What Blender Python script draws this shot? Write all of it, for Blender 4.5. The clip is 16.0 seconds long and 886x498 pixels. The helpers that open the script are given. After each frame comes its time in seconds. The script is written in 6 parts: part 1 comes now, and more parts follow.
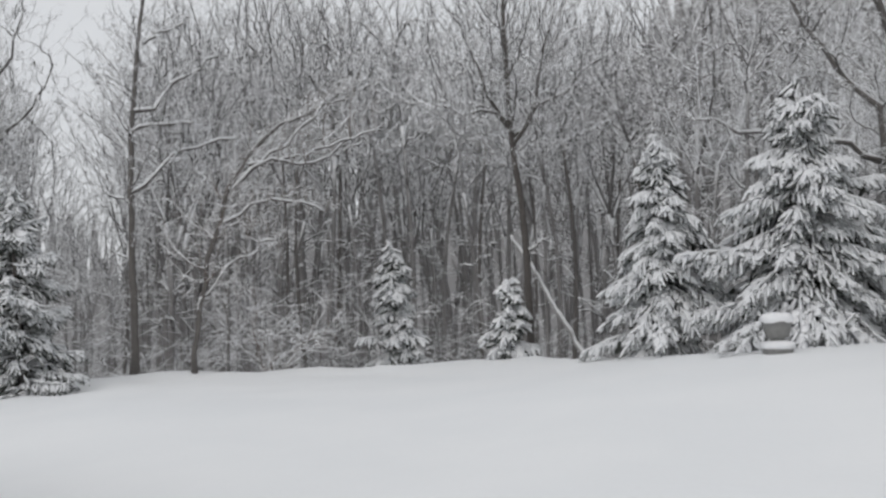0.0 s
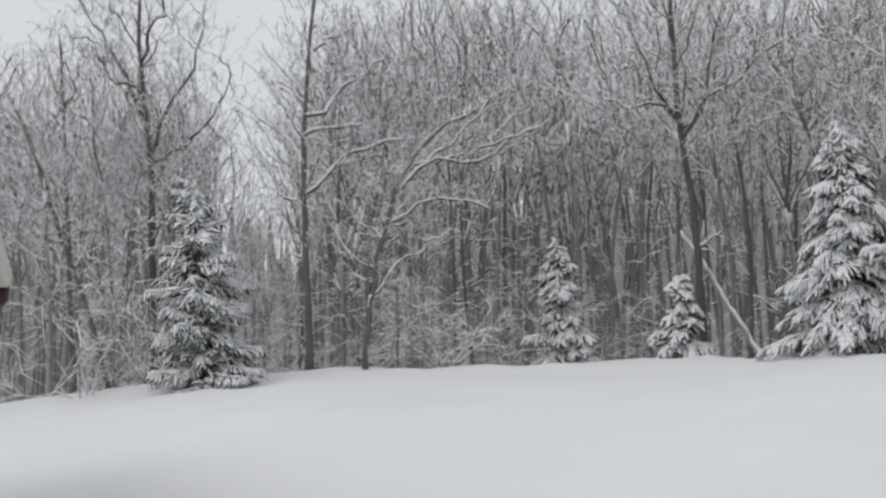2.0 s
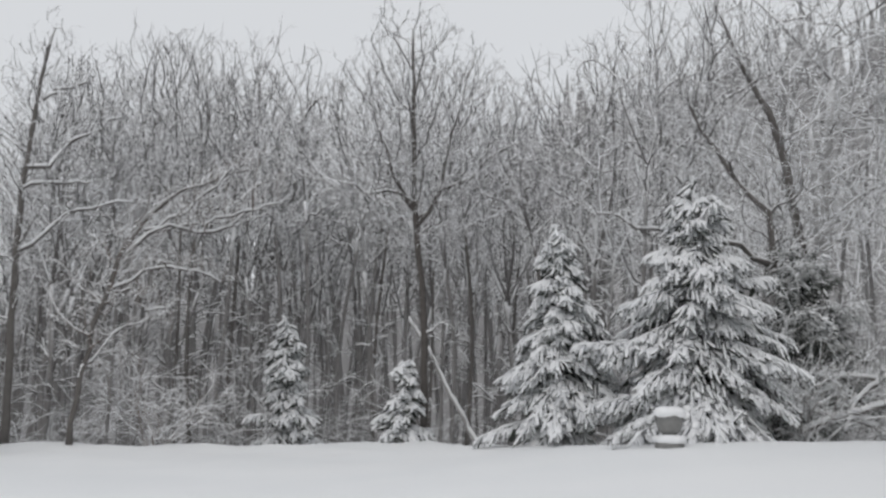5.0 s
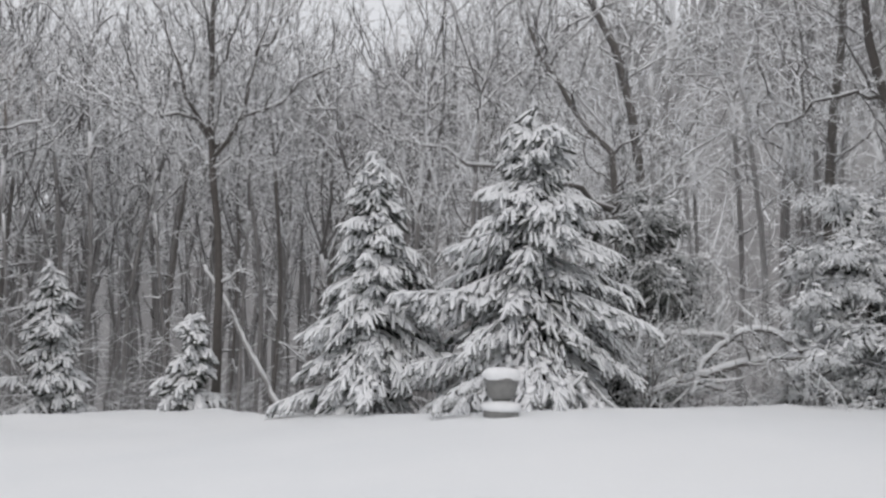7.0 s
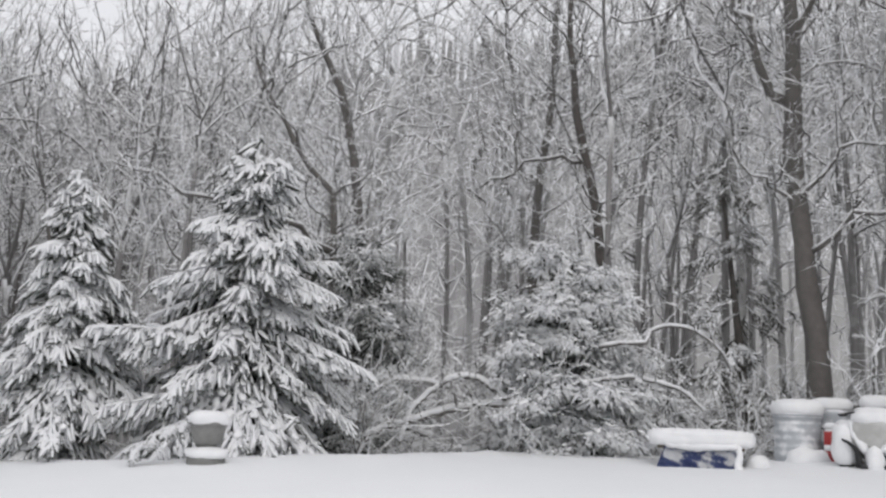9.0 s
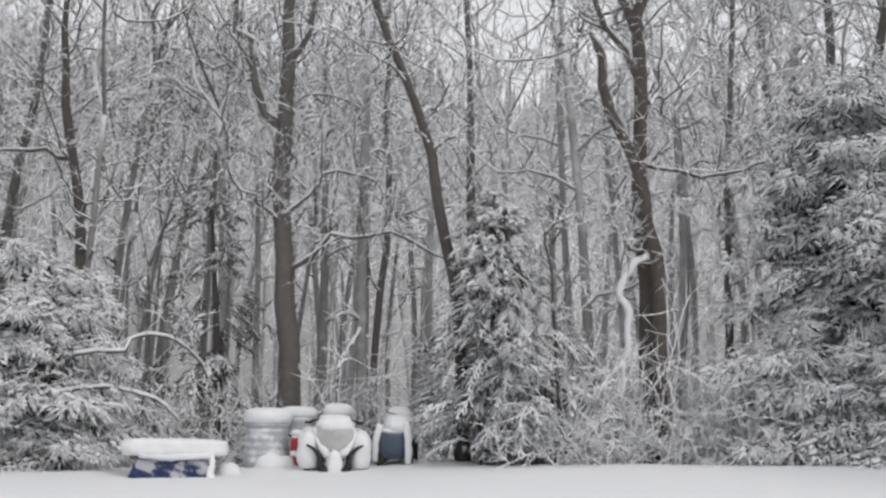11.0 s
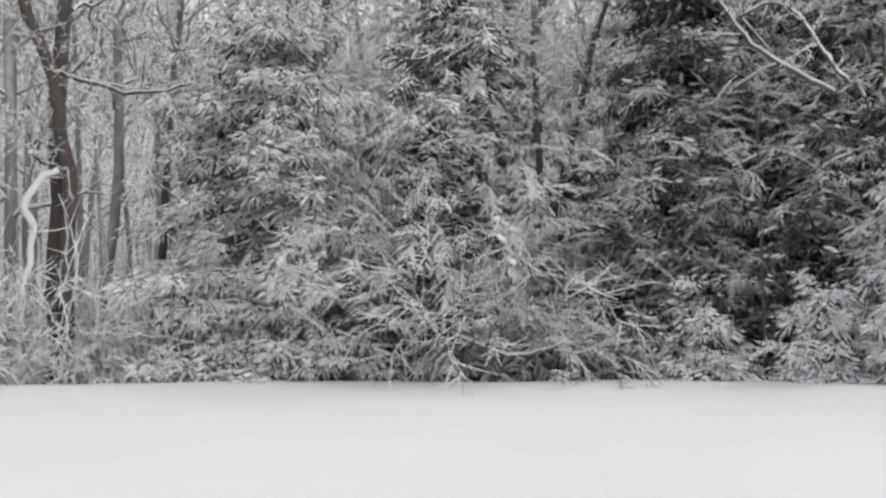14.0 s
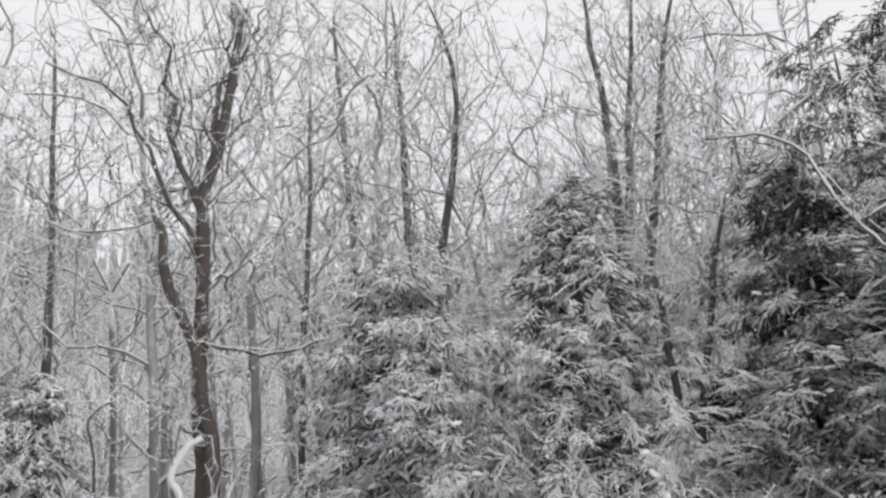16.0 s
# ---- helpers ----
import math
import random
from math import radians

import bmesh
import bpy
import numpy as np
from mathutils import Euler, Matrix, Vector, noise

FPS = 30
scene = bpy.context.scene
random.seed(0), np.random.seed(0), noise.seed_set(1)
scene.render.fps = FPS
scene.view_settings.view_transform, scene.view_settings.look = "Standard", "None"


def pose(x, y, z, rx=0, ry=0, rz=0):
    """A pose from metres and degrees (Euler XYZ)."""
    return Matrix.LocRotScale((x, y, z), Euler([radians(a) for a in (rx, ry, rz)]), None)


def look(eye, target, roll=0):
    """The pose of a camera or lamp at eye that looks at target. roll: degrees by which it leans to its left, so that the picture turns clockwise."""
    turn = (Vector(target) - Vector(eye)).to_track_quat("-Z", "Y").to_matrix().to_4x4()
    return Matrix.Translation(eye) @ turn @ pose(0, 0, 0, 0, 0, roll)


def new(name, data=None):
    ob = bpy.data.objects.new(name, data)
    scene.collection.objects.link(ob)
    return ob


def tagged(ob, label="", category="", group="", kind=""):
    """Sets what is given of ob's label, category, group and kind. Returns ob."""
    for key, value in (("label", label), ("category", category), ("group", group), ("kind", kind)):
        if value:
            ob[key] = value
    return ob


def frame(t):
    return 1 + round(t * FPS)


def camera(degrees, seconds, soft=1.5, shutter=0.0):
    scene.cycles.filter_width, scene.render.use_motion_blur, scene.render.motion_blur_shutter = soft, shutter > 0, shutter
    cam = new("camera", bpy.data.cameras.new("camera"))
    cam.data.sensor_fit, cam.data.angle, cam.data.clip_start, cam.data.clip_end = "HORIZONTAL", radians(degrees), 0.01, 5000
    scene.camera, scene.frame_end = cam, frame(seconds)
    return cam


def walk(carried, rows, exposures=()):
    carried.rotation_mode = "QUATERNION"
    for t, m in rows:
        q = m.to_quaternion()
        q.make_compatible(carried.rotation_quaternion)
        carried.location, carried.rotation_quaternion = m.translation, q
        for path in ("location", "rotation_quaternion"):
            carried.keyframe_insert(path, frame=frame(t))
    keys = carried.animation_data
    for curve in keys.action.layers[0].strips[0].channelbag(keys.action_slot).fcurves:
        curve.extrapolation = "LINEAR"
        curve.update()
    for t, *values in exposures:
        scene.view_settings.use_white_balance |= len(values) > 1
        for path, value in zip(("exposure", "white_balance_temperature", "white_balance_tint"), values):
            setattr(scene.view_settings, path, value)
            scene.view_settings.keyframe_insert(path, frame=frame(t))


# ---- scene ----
cam = camera(49.3, 16.0, soft=2.6)
ROWS = [
    (0.0, 0.000, 0.000, 1.617, 93.67, 1.51, -0.00),
    (0.5, -0.004, 0.024, 1.615, 93.49, 1.30, 1.42),
    (1.0, -0.004, 0.039, 1.609, 93.46, 1.58, 4.10),
    (1.5, -0.025, 0.066, 1.582, 93.56, 1.83, 7.10),
    (2.0, -0.031, 0.078, 1.563, 93.94, 1.45, 9.76),
    (2.5, -0.045, 0.090, 1.587, 95.05, 1.12, 10.63),
    (3.0, -0.052, 0.098, 1.593, 95.82, 1.53, 9.73),
    (3.5, -0.054, 0.106, 1.593, 96.04, 0.29, 7.99),
    (4.0, -0.057, 0.114, 1.574, 97.00, -0.67, 4.37),
    (4.5, -0.073, 0.124, 1.597, 97.84, -0.19, 0.43),
    (5.0, -0.071, 0.128, 1.603, 98.49, -1.06, -6.44),
    (5.2, -0.070, 0.128, 1.608, 98.70, -0.56, -8.54),
    (7.3, 0.738, 2.803, 1.554, 95.99, -1.53, -18.54),
    (7.5, 0.765, 2.801, 1.563, 95.76, -1.63, -19.94),
    (8.0, 0.811, 2.791, 1.594, 96.77, -1.67, -23.77),
    (8.2, 0.816, 2.781, 1.603, 97.50, -1.78, -25.51),
    (10.3, 0.251, 3.494, 1.566, 100.77, -1.80, -56.36),
    (10.5, 0.324, 3.414, 1.567, 100.83, -1.53, -60.21),
    (11.0, 0.537, 3.091, 1.565, 100.98, -1.08, -65.05),
    (11.5, 0.653, 2.812, 1.558, 101.45, -1.03, -72.40),
    (12.0, 0.846, 2.165, 1.533, 101.87, -0.88, -80.30),
    (12.5, 0.926, 1.853, 1.500, 100.56, 0.10, -83.95),
    (13.0, 0.952, 1.746, 1.459, 97.31, 0.50, -85.72),
    (13.5, 0.935, 1.596, 1.464, 95.95, 0.57, -87.52),
    (14.0, 0.928, 1.272, 1.577, 96.53, -0.02, -91.12),
    (14.5, 0.897, 1.194, 1.681, 99.60, 0.61, -91.69),
    (15.0, 0.920, 1.271, 1.774, 102.78, 1.78, -89.84),
    (15.5, 0.931, 1.392, 1.840, 106.36, 3.03, -87.09),
    (16.0, 0.907, 1.507, 1.879, 109.58, 3.91, -83.38),
]
EXPOSURES = [(0.0, -0.02, 6500, 10), (5.2, -0.02, 6500, 10), (7.5, 0.13, 6520, 12), (10.4, 0.28, 6560, 12), (11.6, 0.22, 6600, 12), (12.5, 0.36, 6640, 11), (14.0, 0.32, 6640, 11), (15.0, 0.5, 6640, 11), (16.0, 0.35, 6640, 11)]
walk(cam, [(r[0], pose(*r[1:])) for r in ROWS], EXPOSURES)

# ---- world and light: a dull snow sky ----
world = bpy.data.worlds.new("overcast")
scene.world = world
world.use_nodes = True
wn, wl = world.node_tree.nodes, world.node_tree.links
wn.clear()
sky = wn.new("ShaderNodeTexSky")
sky.sky_type, sky.sun_disc = "NISHITA", False
sky.sun_elevation, sky.sun_rotation = radians(38), radians(200)
sky.air_density, sky.dust_density = 1.0, 4.0
wmix = wn.new("ShaderNodeMix")
wmix.data_type = "RGBA"
wmix.inputs[0].default_value = 0.93
wmix.inputs[7].default_value = (7.15, 7.3, 7.5, 1)
wl.new(sky.outputs[0], wmix.inputs[6])
wbg = wn.new("ShaderNodeBackground")
wbg.inputs[1].default_value = 0.1
wl.new(wmix.outputs[2], wbg.inputs[0])
wout = wn.new("ShaderNodeOutputWorld")
wl.new(wbg.outputs[0], wout.inputs[0])

sun = new("sun", bpy.data.lights.new("sun", "SUN"))
sun.data.energy, sun.data.angle, sun.data.color = 0.55, radians(40), (1.0, 0.98, 0.95)
sun.matrix_world = look((-6, -14, 14), (0, 0, 0))


# ---- materials ----
class Nodes:
    """A small node builder for one material."""

    def __init__(self, name):
        self.mat = bpy.data.materials.new(name)
        self.mat.use_nodes = True
        self.n, self.l = self.mat.node_tree.nodes, self.mat.node_tree.links
        self.bsdf = self.n["Principled BSDF"]

    def add(self, kind, **inputs):
        node = self.n.new(kind)
        for k, v in inputs.items():
            self.put(node.inputs[k.replace("_", " ")], v)
        return node

    def put(self, socket, v):
        if isinstance(v, bpy.types.NodeSocket):
            self.l.new(v, socket)
        else:
            socket.default_value = v

    def noise(self, scale, detail=3.0, rough=0.55):
        tc = self.add("ShaderNodeTexCoord")
        nz = self.add("ShaderNodeTexNoise", Scale=scale, Detail=detail, Roughness=rough)
        self.l.new(tc.outputs["Object"], nz.inputs["Vector"])
        return nz.outputs["Fac"]

    def math(self, op, a, b=0.0):
        m = self.n.new("ShaderNodeMath")
        m.operation = op
        self.put(m.inputs[0], a)
        self.put(m.inputs[1], b)
        return m.outputs[0]

    def ramp(self, fac, lo, hi):
        m = self.n.new("ShaderNodeMapRange")
        m.interpolation_type = "SMOOTHSTEP"
        self.put(m.inputs[0], fac)
        m.inputs[1].default_value, m.inputs[2].default_value = lo, hi
        return m.outputs[0]

    def mix(self, fac, a, b):
        m = self.n.new("ShaderNodeMix")
        m.data_type = "RGBA"
        self.put(m.inputs[0], fac)
        for s, v in ((m.inputs[6], a), (m.inputs[7], b)):
            self.put(s, (*v, 1) if isinstance(v, tuple) else v)
        return m.outputs[2]

    def up(self):
        g = self.add("ShaderNodeNewGeometry")
        s = self.add("ShaderNodeSeparateXYZ")
        self.l.new(g.outputs["Normal"], s.inputs[0])
        return s.outputs[2]

    def bump(self, height, strength, distance):
        b = self.add("ShaderNodeBump", Strength=strength, Distance=distance)
        self.l.new(height, b.inputs["Height"])
        self.l.new(b.outputs[0], self.bsdf.inputs["Normal"])

    def done(self, color, rough=0.8, metal=0.0, spec=0.3):
        self.put(self.bsdf.inputs["Base Color"], (*color, 1) if isinstance(color, tuple) else color)
        self.put(self.bsdf.inputs["Roughness"], rough)
        self.bsdf.inputs["Metallic"].default_value = metal
        self.bsdf.inputs["Specular IOR Level"].default_value = spec
        return self.mat


SNOW = (0.86, 0.87, 0.885)


def snowy(name, low, high, grain, line, soft, ragged, patch=3.0, rough=0.85):
    """A surface of two tones that carries snow where it faces up."""
    b = Nodes(name)
    base = b.mix(b.noise(grain), low, high)
    rag = b.math("MULTIPLY", b.math("SUBTRACT", b.noise(patch, 4.0, 0.65), 0.5), ragged)
    fac = b.ramp(b.math("ADD", b.up(), rag), line - soft, line + soft)
    b.bump(b.noise(grain * 2.0), 0.4, 0.01)
    return b.done(b.mix(fac, base, SNOW), rough)


def plain(name, low, high, grain, rough=0.7, metal=0.0, bump=0.2, spec=0.3):
    b = Nodes(name)
    if bump:
        b.bump(b.noise(grain * 1.5), bump, 0.01)
    return b.done(b.mix(b.ramp(b.noise(grain), 0.35, 0.65), low, high), rough, metal, spec)


def snow_ground():
    b = Nodes("snow_cover")
    fine = b.noise(9.0, 4.0)
    wide = b.noise(0.35, 3.0)
    b.bump(b.math("ADD", fine, b.math("MULTIPLY", wide, 3.0)), 0.12, 0.05)
    tone = b.mix(b.ramp(wide, 0.3, 0.7), (0.83, 0.845, 0.86), (0.87, 0.88, 0.89))
    return b.done(tone, 0.7, 0.0, 0.2)


M_GROUND = snow_ground()
M_SNOW = plain("fresh_snow", (0.83, 0.84, 0.855), (0.88, 0.885, 0.895), 6.0, 0.75, 0.0, 0.25, 0.2)
M_BARK = snowy("grey_bark", (0.095, 0.088, 0.083), (0.18, 0.168, 0.16), 9.0, 0.5, 0.25, 1.1, 2.5)
M_BARK_DARK = snowy("dark_bark", (0.066, 0.06, 0.056), (0.135, 0.123, 0.115), 9.0, 0.55, 0.25, 1.0, 2.5)
M_BARK_BROWN = snowy("brown_bark", (0.066, 0.057, 0.051), (0.14, 0.122, 0.111), 9.0, 0.55, 0.25, 0.9, 2.5)
# Both bark tones are lightened to stand for snowfall haze in the wood.
M_TRUNK_FAR = snowy("far_hazed_bark", (0.165, 0.158, 0.156), (0.31, 0.3, 0.297), 7.0, 0.4, 0.35, 1.5, 1.6)
M_TRUNK_PALE = snowy("snow_haze_bark", (0.24, 0.233, 0.23), (0.4, 0.393, 0.388), 7.0, 0.3, 0.4, 1.6, 1.6)
# Pale from clinging snow, with some of the eastern haze mixed in.
M_TWIG = snowy("snowed_twig", (0.21, 0.202, 0.198), (0.35, 0.34, 0.335), 5.0, -0.3, 0.4, 0.8, 2.0)
M_TWIG_MID = snowy("frosted_twig", (0.09, 0.084, 0.082), (0.18, 0.171, 0.168), 5.0, 0.22, 0.4, 0.8, 2.0)
M_TWIG_HERO = snowy("bare_twig", (0.085, 0.079, 0.075), (0.18, 0.17, 0.165), 5.0, -0.05, 0.35, 0.8, 2.0)
M_TWIG_BROWN = snowy("brown_twig", (0.12, 0.098, 0.085), (0.22, 0.185, 0.165), 5.0, 0.1, 0.35, 0.8, 2.0)
M_NEEDLE = snowy("snowed_needles", (0.045, 0.053, 0.046), (0.1, 0.11, 0.096), 14.0, -0.15, 0.32, 1.3, 2.2)
M_NEEDLE_WHITE = snowy("thickly_snowed_needles", (0.05, 0.06, 0.053), (0.115, 0.127, 0.112), 14.0, -0.48, 0.32, 1.2, 2.2)
M_NEEDLE_DARK = snowy("dark_needles", (0.028, 0.035, 0.029), (0.075, 0.083, 0.071), 14.0, 0.4, 0.4, 2.2, 1.5)
M_NEEDLE_MID = snowy("half_snowed_needles", (0.05, 0.058, 0.05), (0.115, 0.122, 0.108), 14.0, -0.05, 0.4, 2.0, 1.9)
M_CORE = snowy("sheltered_needles", (0.035, 0.042, 0.035), (0.095, 0.1, 0.086), 14.0, 0.1, 0.45, 1.8, 1.6)
M_CORE_GREY = snowy("sheltered_grey_needles", (0.1, 0.098, 0.088), (0.2, 0.193, 0.176), 14.0, -0.35, 0.45, 2.0, 1.6)
# Haze over the eastern depths goes into this lighter twig colour.
M_TWIG_FAR = snowy("far_snow_haze_twig", (0.24, 0.233, 0.23), (0.37, 0.362, 0.358), 5.0, -0.3, 0.4, 0.8, 2.0)
# Its whiteness holds both clinging snow and mist low among the trunks.
M_SCRUB = snowy("white_scrub", (0.2, 0.19, 0.185), (0.34, 0.33, 0.32), 5.0, -0.5, 0.5, 0.8, 2.0)
M_TWIG_LAYER = snowy("layered_twig", (0.17, 0.156, 0.146), (0.29, 0.272, 0.258), 5.0, -0.4, 0.4, 1.3, 1.6)
M_NEEDLE_GREY = snowy("frosted_needles", (0.075, 0.073, 0.062), (0.16, 0.152, 0.135), 14.0, -0.1, 0.45, 1.5, 1.8)


def far_haze():
    """Distant woods: pale upright streaks of stems and twigs, greyed by painted haze."""
    b = Nodes("far_wood")
    tc = b.add("ShaderNodeTexCoord")
    mp = b.add("ShaderNodeMapping", Scale=(0.9, 0.9, 0.25))
    b.l.new(tc.outputs["Object"], mp.inputs["Vector"])
    nz = b.add("ShaderNodeTexNoise", Scale=1.0, Detail=5.0, Roughness=0.65)
    b.l.new(mp.outputs[0], nz.inputs["Vector"])
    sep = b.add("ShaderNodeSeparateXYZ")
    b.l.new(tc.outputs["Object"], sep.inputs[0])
    # The haze put into the tone grows towards the east.
    hazier = b.ramp(sep.outputs[0], 50.0, 92.0)
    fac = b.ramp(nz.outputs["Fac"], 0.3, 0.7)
    return b.done(b.mix(hazier, b.mix(fac, (0.25, 0.246, 0.248), (0.35, 0.345, 0.347)), b.mix(fac, (0.38, 0.375, 0.372), (0.5, 0.495, 0.492))), 1.0)


M_FAR = far_haze()


# ---- mesh helpers ----
def mesh_of(name, verts, quads=None, tris=None, smooth=True):
    """A mesh from arrays of corners."""
    me = bpy.data.meshes.new(name)
    verts = np.asarray(verts, np.float32)
    parts = [(np.asarray(f, np.int32), k) for f, k in ((quads, 4), (tris, 3)) if f is not None and len(f)]
    loops = np.concatenate([f.ravel() for f, k in parts])
    totals = np.concatenate([np.full(len(f), k, np.int32) for f, k in parts])
    starts = np.concatenate([[0], np.cumsum(totals)[:-1]]).astype(np.int32)
    me.vertices.add(len(verts))
    me.vertices.foreach_set("co", verts.ravel())
    me.loops.add(len(loops))
    me.loops.foreach_set("vertex_index", loops)
    me.polygons.add(len(totals))
    me.polygons.foreach_set("loop_start", starts)
    me.polygons.foreach_set("loop_total", totals)
    me.polygons.foreach_set("use_smooth", np.full(len(totals), smooth))
    me.update(calc_edges=True)
    me.validate()
    return me


def unit(v):
    return v / np.maximum(np.linalg.norm(v, axis=-1, keepdims=True), 1e-9)


def rods(segs, sides):
    """Tapered rods with one edge on top: corners and quads. segs: rows of start, end, two radii."""
    s = np.asarray(segs, float)
    a, b = s[:, 0:3], s[:, 3:6]
    d = unit(b - a)
    ref = np.where(np.abs(d[:, 2:3]) > 0.9, np.array([[1.0, 0.2, 0]]), np.array([[0, 0, 1.0]]))
    u = unit(ref - (ref * d).sum(1, keepdims=True) * d)
    w = np.cross(d, u)
    ang = np.arange(sides) * 2 * np.pi / sides
    ring = np.cos(ang)[None, :, None] * u[:, None] + np.sin(ang)[None, :, None] * w[:, None]
    v = np.concatenate([a[:, None] + ring * s[:, 6, None, None], b[:, None] + ring * s[:, 7, None, None]], 1)
    k = np.arange(sides)
    q = np.stack([k, (k + 1) % sides, (k + 1) % sides + sides, k + sides], -1)
    q = (q[None] + (np.arange(len(s)) * 2 * sides)[:, None, None]).reshape(-1, 4)
    return v.reshape(-1, 3), q


def rod_arrays(segs):
    """Thick rods with six sides, middling ones with four, thin ones with three."""
    s = np.asarray(segs, float)
    v, q, off, t = [], [], 0, None
    tip = s[:, 7] == 0
    if tip.any():
        vv, qq = rods(s[tip], 3)
        k = len(vv) // 6
        vv = vv.reshape(k, 6, 3)[:, :4].reshape(-1, 3)
        c = np.arange(k)[:, None, None] * 4
        t = (np.array([[0, 1, 3], [1, 2, 3], [2, 0, 3]])[None] + c).reshape(-1, 3)
        v.append(vv)
        off += len(vv)
    for lo, hi, sides in ((0.03, 9, 6), (0.016, 0.03, 4), (0, 0.016, 3)):
        some = s[(s[:, 6] >= lo) & (s[:, 6] < hi) & ~tip]
        if len(some):
            vv, qq = rods(some, sides)
            v.append(vv)
            q.append(qq + off)
            off += len(vv)
    return np.concatenate(v), np.concatenate(q) if q else None, t


def rod_mesh(name, segs, smooth=False):
    v, q, t = rod_arrays(segs)
    return mesh_of(name, v, q, t, smooth=smooth)


def smooth_path(points, n, slack=1.0):
    """n points along a soft curve through the given ones."""
    p = np.asarray(points, float)
    t = np.concatenate([[0], np.cumsum(np.linalg.norm(np.diff(p, axis=0), axis=1))])
    m = np.gradient(p, t, axis=0) if len(p) > 2 else np.tile((p[1] - p[0]) / t[1], (2, 1))
    m = m * slack
    out = []
    for s in np.linspace(0, t[-1], n):
        i = min(np.searchsorted(t, s, "right") - 1, len(p) - 2)
        h = t[i + 1] - t[i]
        x = (s - t[i]) / h
        out.append((2 * x**3 - 3 * x**2 + 1) * p[i] + (x**3 - 2 * x**2 + x) * h * m[i] + (-2 * x**3 + 3 * x**2) * p[i + 1] + (x**3 - x**2) * h * m[i + 1])
    return np.array(out)


def tube(name, pts, radii, sides=10, wobble=0.08, seed=0, up_shift=0.0, squash=1.0):
    """A closed tapered tube along points, slightly uneven."""
    rng = np.random.default_rng(seed)
    p = np.asarray(pts, float)
    r = np.asarray(radii, float)
    d = unit(np.gradient(p, axis=0))
    ref = np.array([1.0, 0.15, 0]) if abs(d[:, 2].mean()) > 0.7 else np.array([0, 0, 1.0])
    u = unit(ref - (d @ ref)[:, None] * d)
    w = np.cross(d, u)
    ang = np.arange(sides) * 2 * np.pi / sides
    rr = r[:, None] * (1 + wobble * rng.normal(size=(len(p), sides)))
    v = p[:, None] + (np.cos(ang)[None, :, None] * u[:, None] * squash + np.sin(ang)[None, :, None] * w[:, None]) * rr[..., None]
    v[..., 2] += up_shift
    k = np.arange(sides)
    q = np.stack([k, (k + 1) % sides, (k + 1) % sides + sides, k + sides], -1)
    q = (q[None] + (np.arange(len(p) - 1) * sides)[:, None, None]).reshape(-1, 4)
    n = len(p) * sides
    v = np.concatenate([v.reshape(-1, 3), p[:1] + [0, 0, up_shift], p[-1:] + [0, 0, up_shift]])
    t = np.concatenate([np.stack([(k + 1) % sides, k, np.full(sides, n)], -1), np.stack([k, (k + 1) % sides, np.full(sides, n + 1) - 0], -1) + np.array([n - sides, n - sides, 0])])
    return mesh_of(name, v, q, t)


def child(name, me, mat, parent, label=""):
    """One mesh as a part of a thing."""
    ob = new(name, me)
    ob.data.materials.append(mat)
    ob.parent = parent
    if label:
        tagged(ob, label)
    return ob


def thing(name, at, label, category, group="", kind=""):
    ob = new(name)
    ob.location = at
    ob.empty_display_size = 0.2
    return tagged(ob, label, category, group, kind)


def from_bm(name, bm, smooth=False):
    me = bpy.data.meshes.new(name)
    bm.to_mesh(me)
    bm.free()
    me.polygons.foreach_set("use_smooth", np.full(len(me.polygons), smooth))
    return me


def part(name, bm, mat, parent, label="", smooth=False):
    return child(name, from_bm(name, bm, smooth), mat, parent, label)


# ---- ground ----
BEARING = [-180, -90, -45, -33, -24, -20, -5, 4, 15, 25, 45, 60, 90, 105, 130, 180]
RISE = [0, -0.25, -0.15, 0.03, 0.36, 0.44, 0.45, 0.58, 0.88, 1.0, 1.03, 1.22, 1.27, 1.28, 1.1, 0]


CREST_B = [-180, -45, -30, -23, -15, -6, 4, 8, 12, 18, 25, 35, 42, 50, 55, 60, 70, 90, 110, 180]
CREST_R = [14, 20, 21, 21, 20.8, 19.8, 19, 18, 14.7, 13.9, 14.5, 16.2, 16.0, 16.3, 15.9, 15.0, 14.0, 13.2, 13.0, 14]


def lawn_z(x, y):
    """The lawn as it would go on past its crest."""
    r = np.hypot(x, y)
    b = np.degrees(np.arctan2(x, y))
    h = sum(np.interp((b + o + 180) % 360 - 180, BEARING, RISE) for o in (-6, -3, 0, 3, 6)) / 5
    s = np.clip((r - 0.5) / 12.5, 0, 1)
    s = s * s * (3 - 2 * s)
    lumps = 0.018 * np.sin(x * 1.3 + 0.7 * np.sin(y * 0.9)) * np.sin(y * 1.1 + 1.0)
    rough = np.clip((r - 13.5) / 5, 0, 1) * 0.07 * np.sin(x * 2.1 + np.sin(y * 1.7)) * np.sin(y * 2.3 + np.sin(x * 1.9))
    return h * s + lumps * np.clip(r / 4, 0, 1) + rough


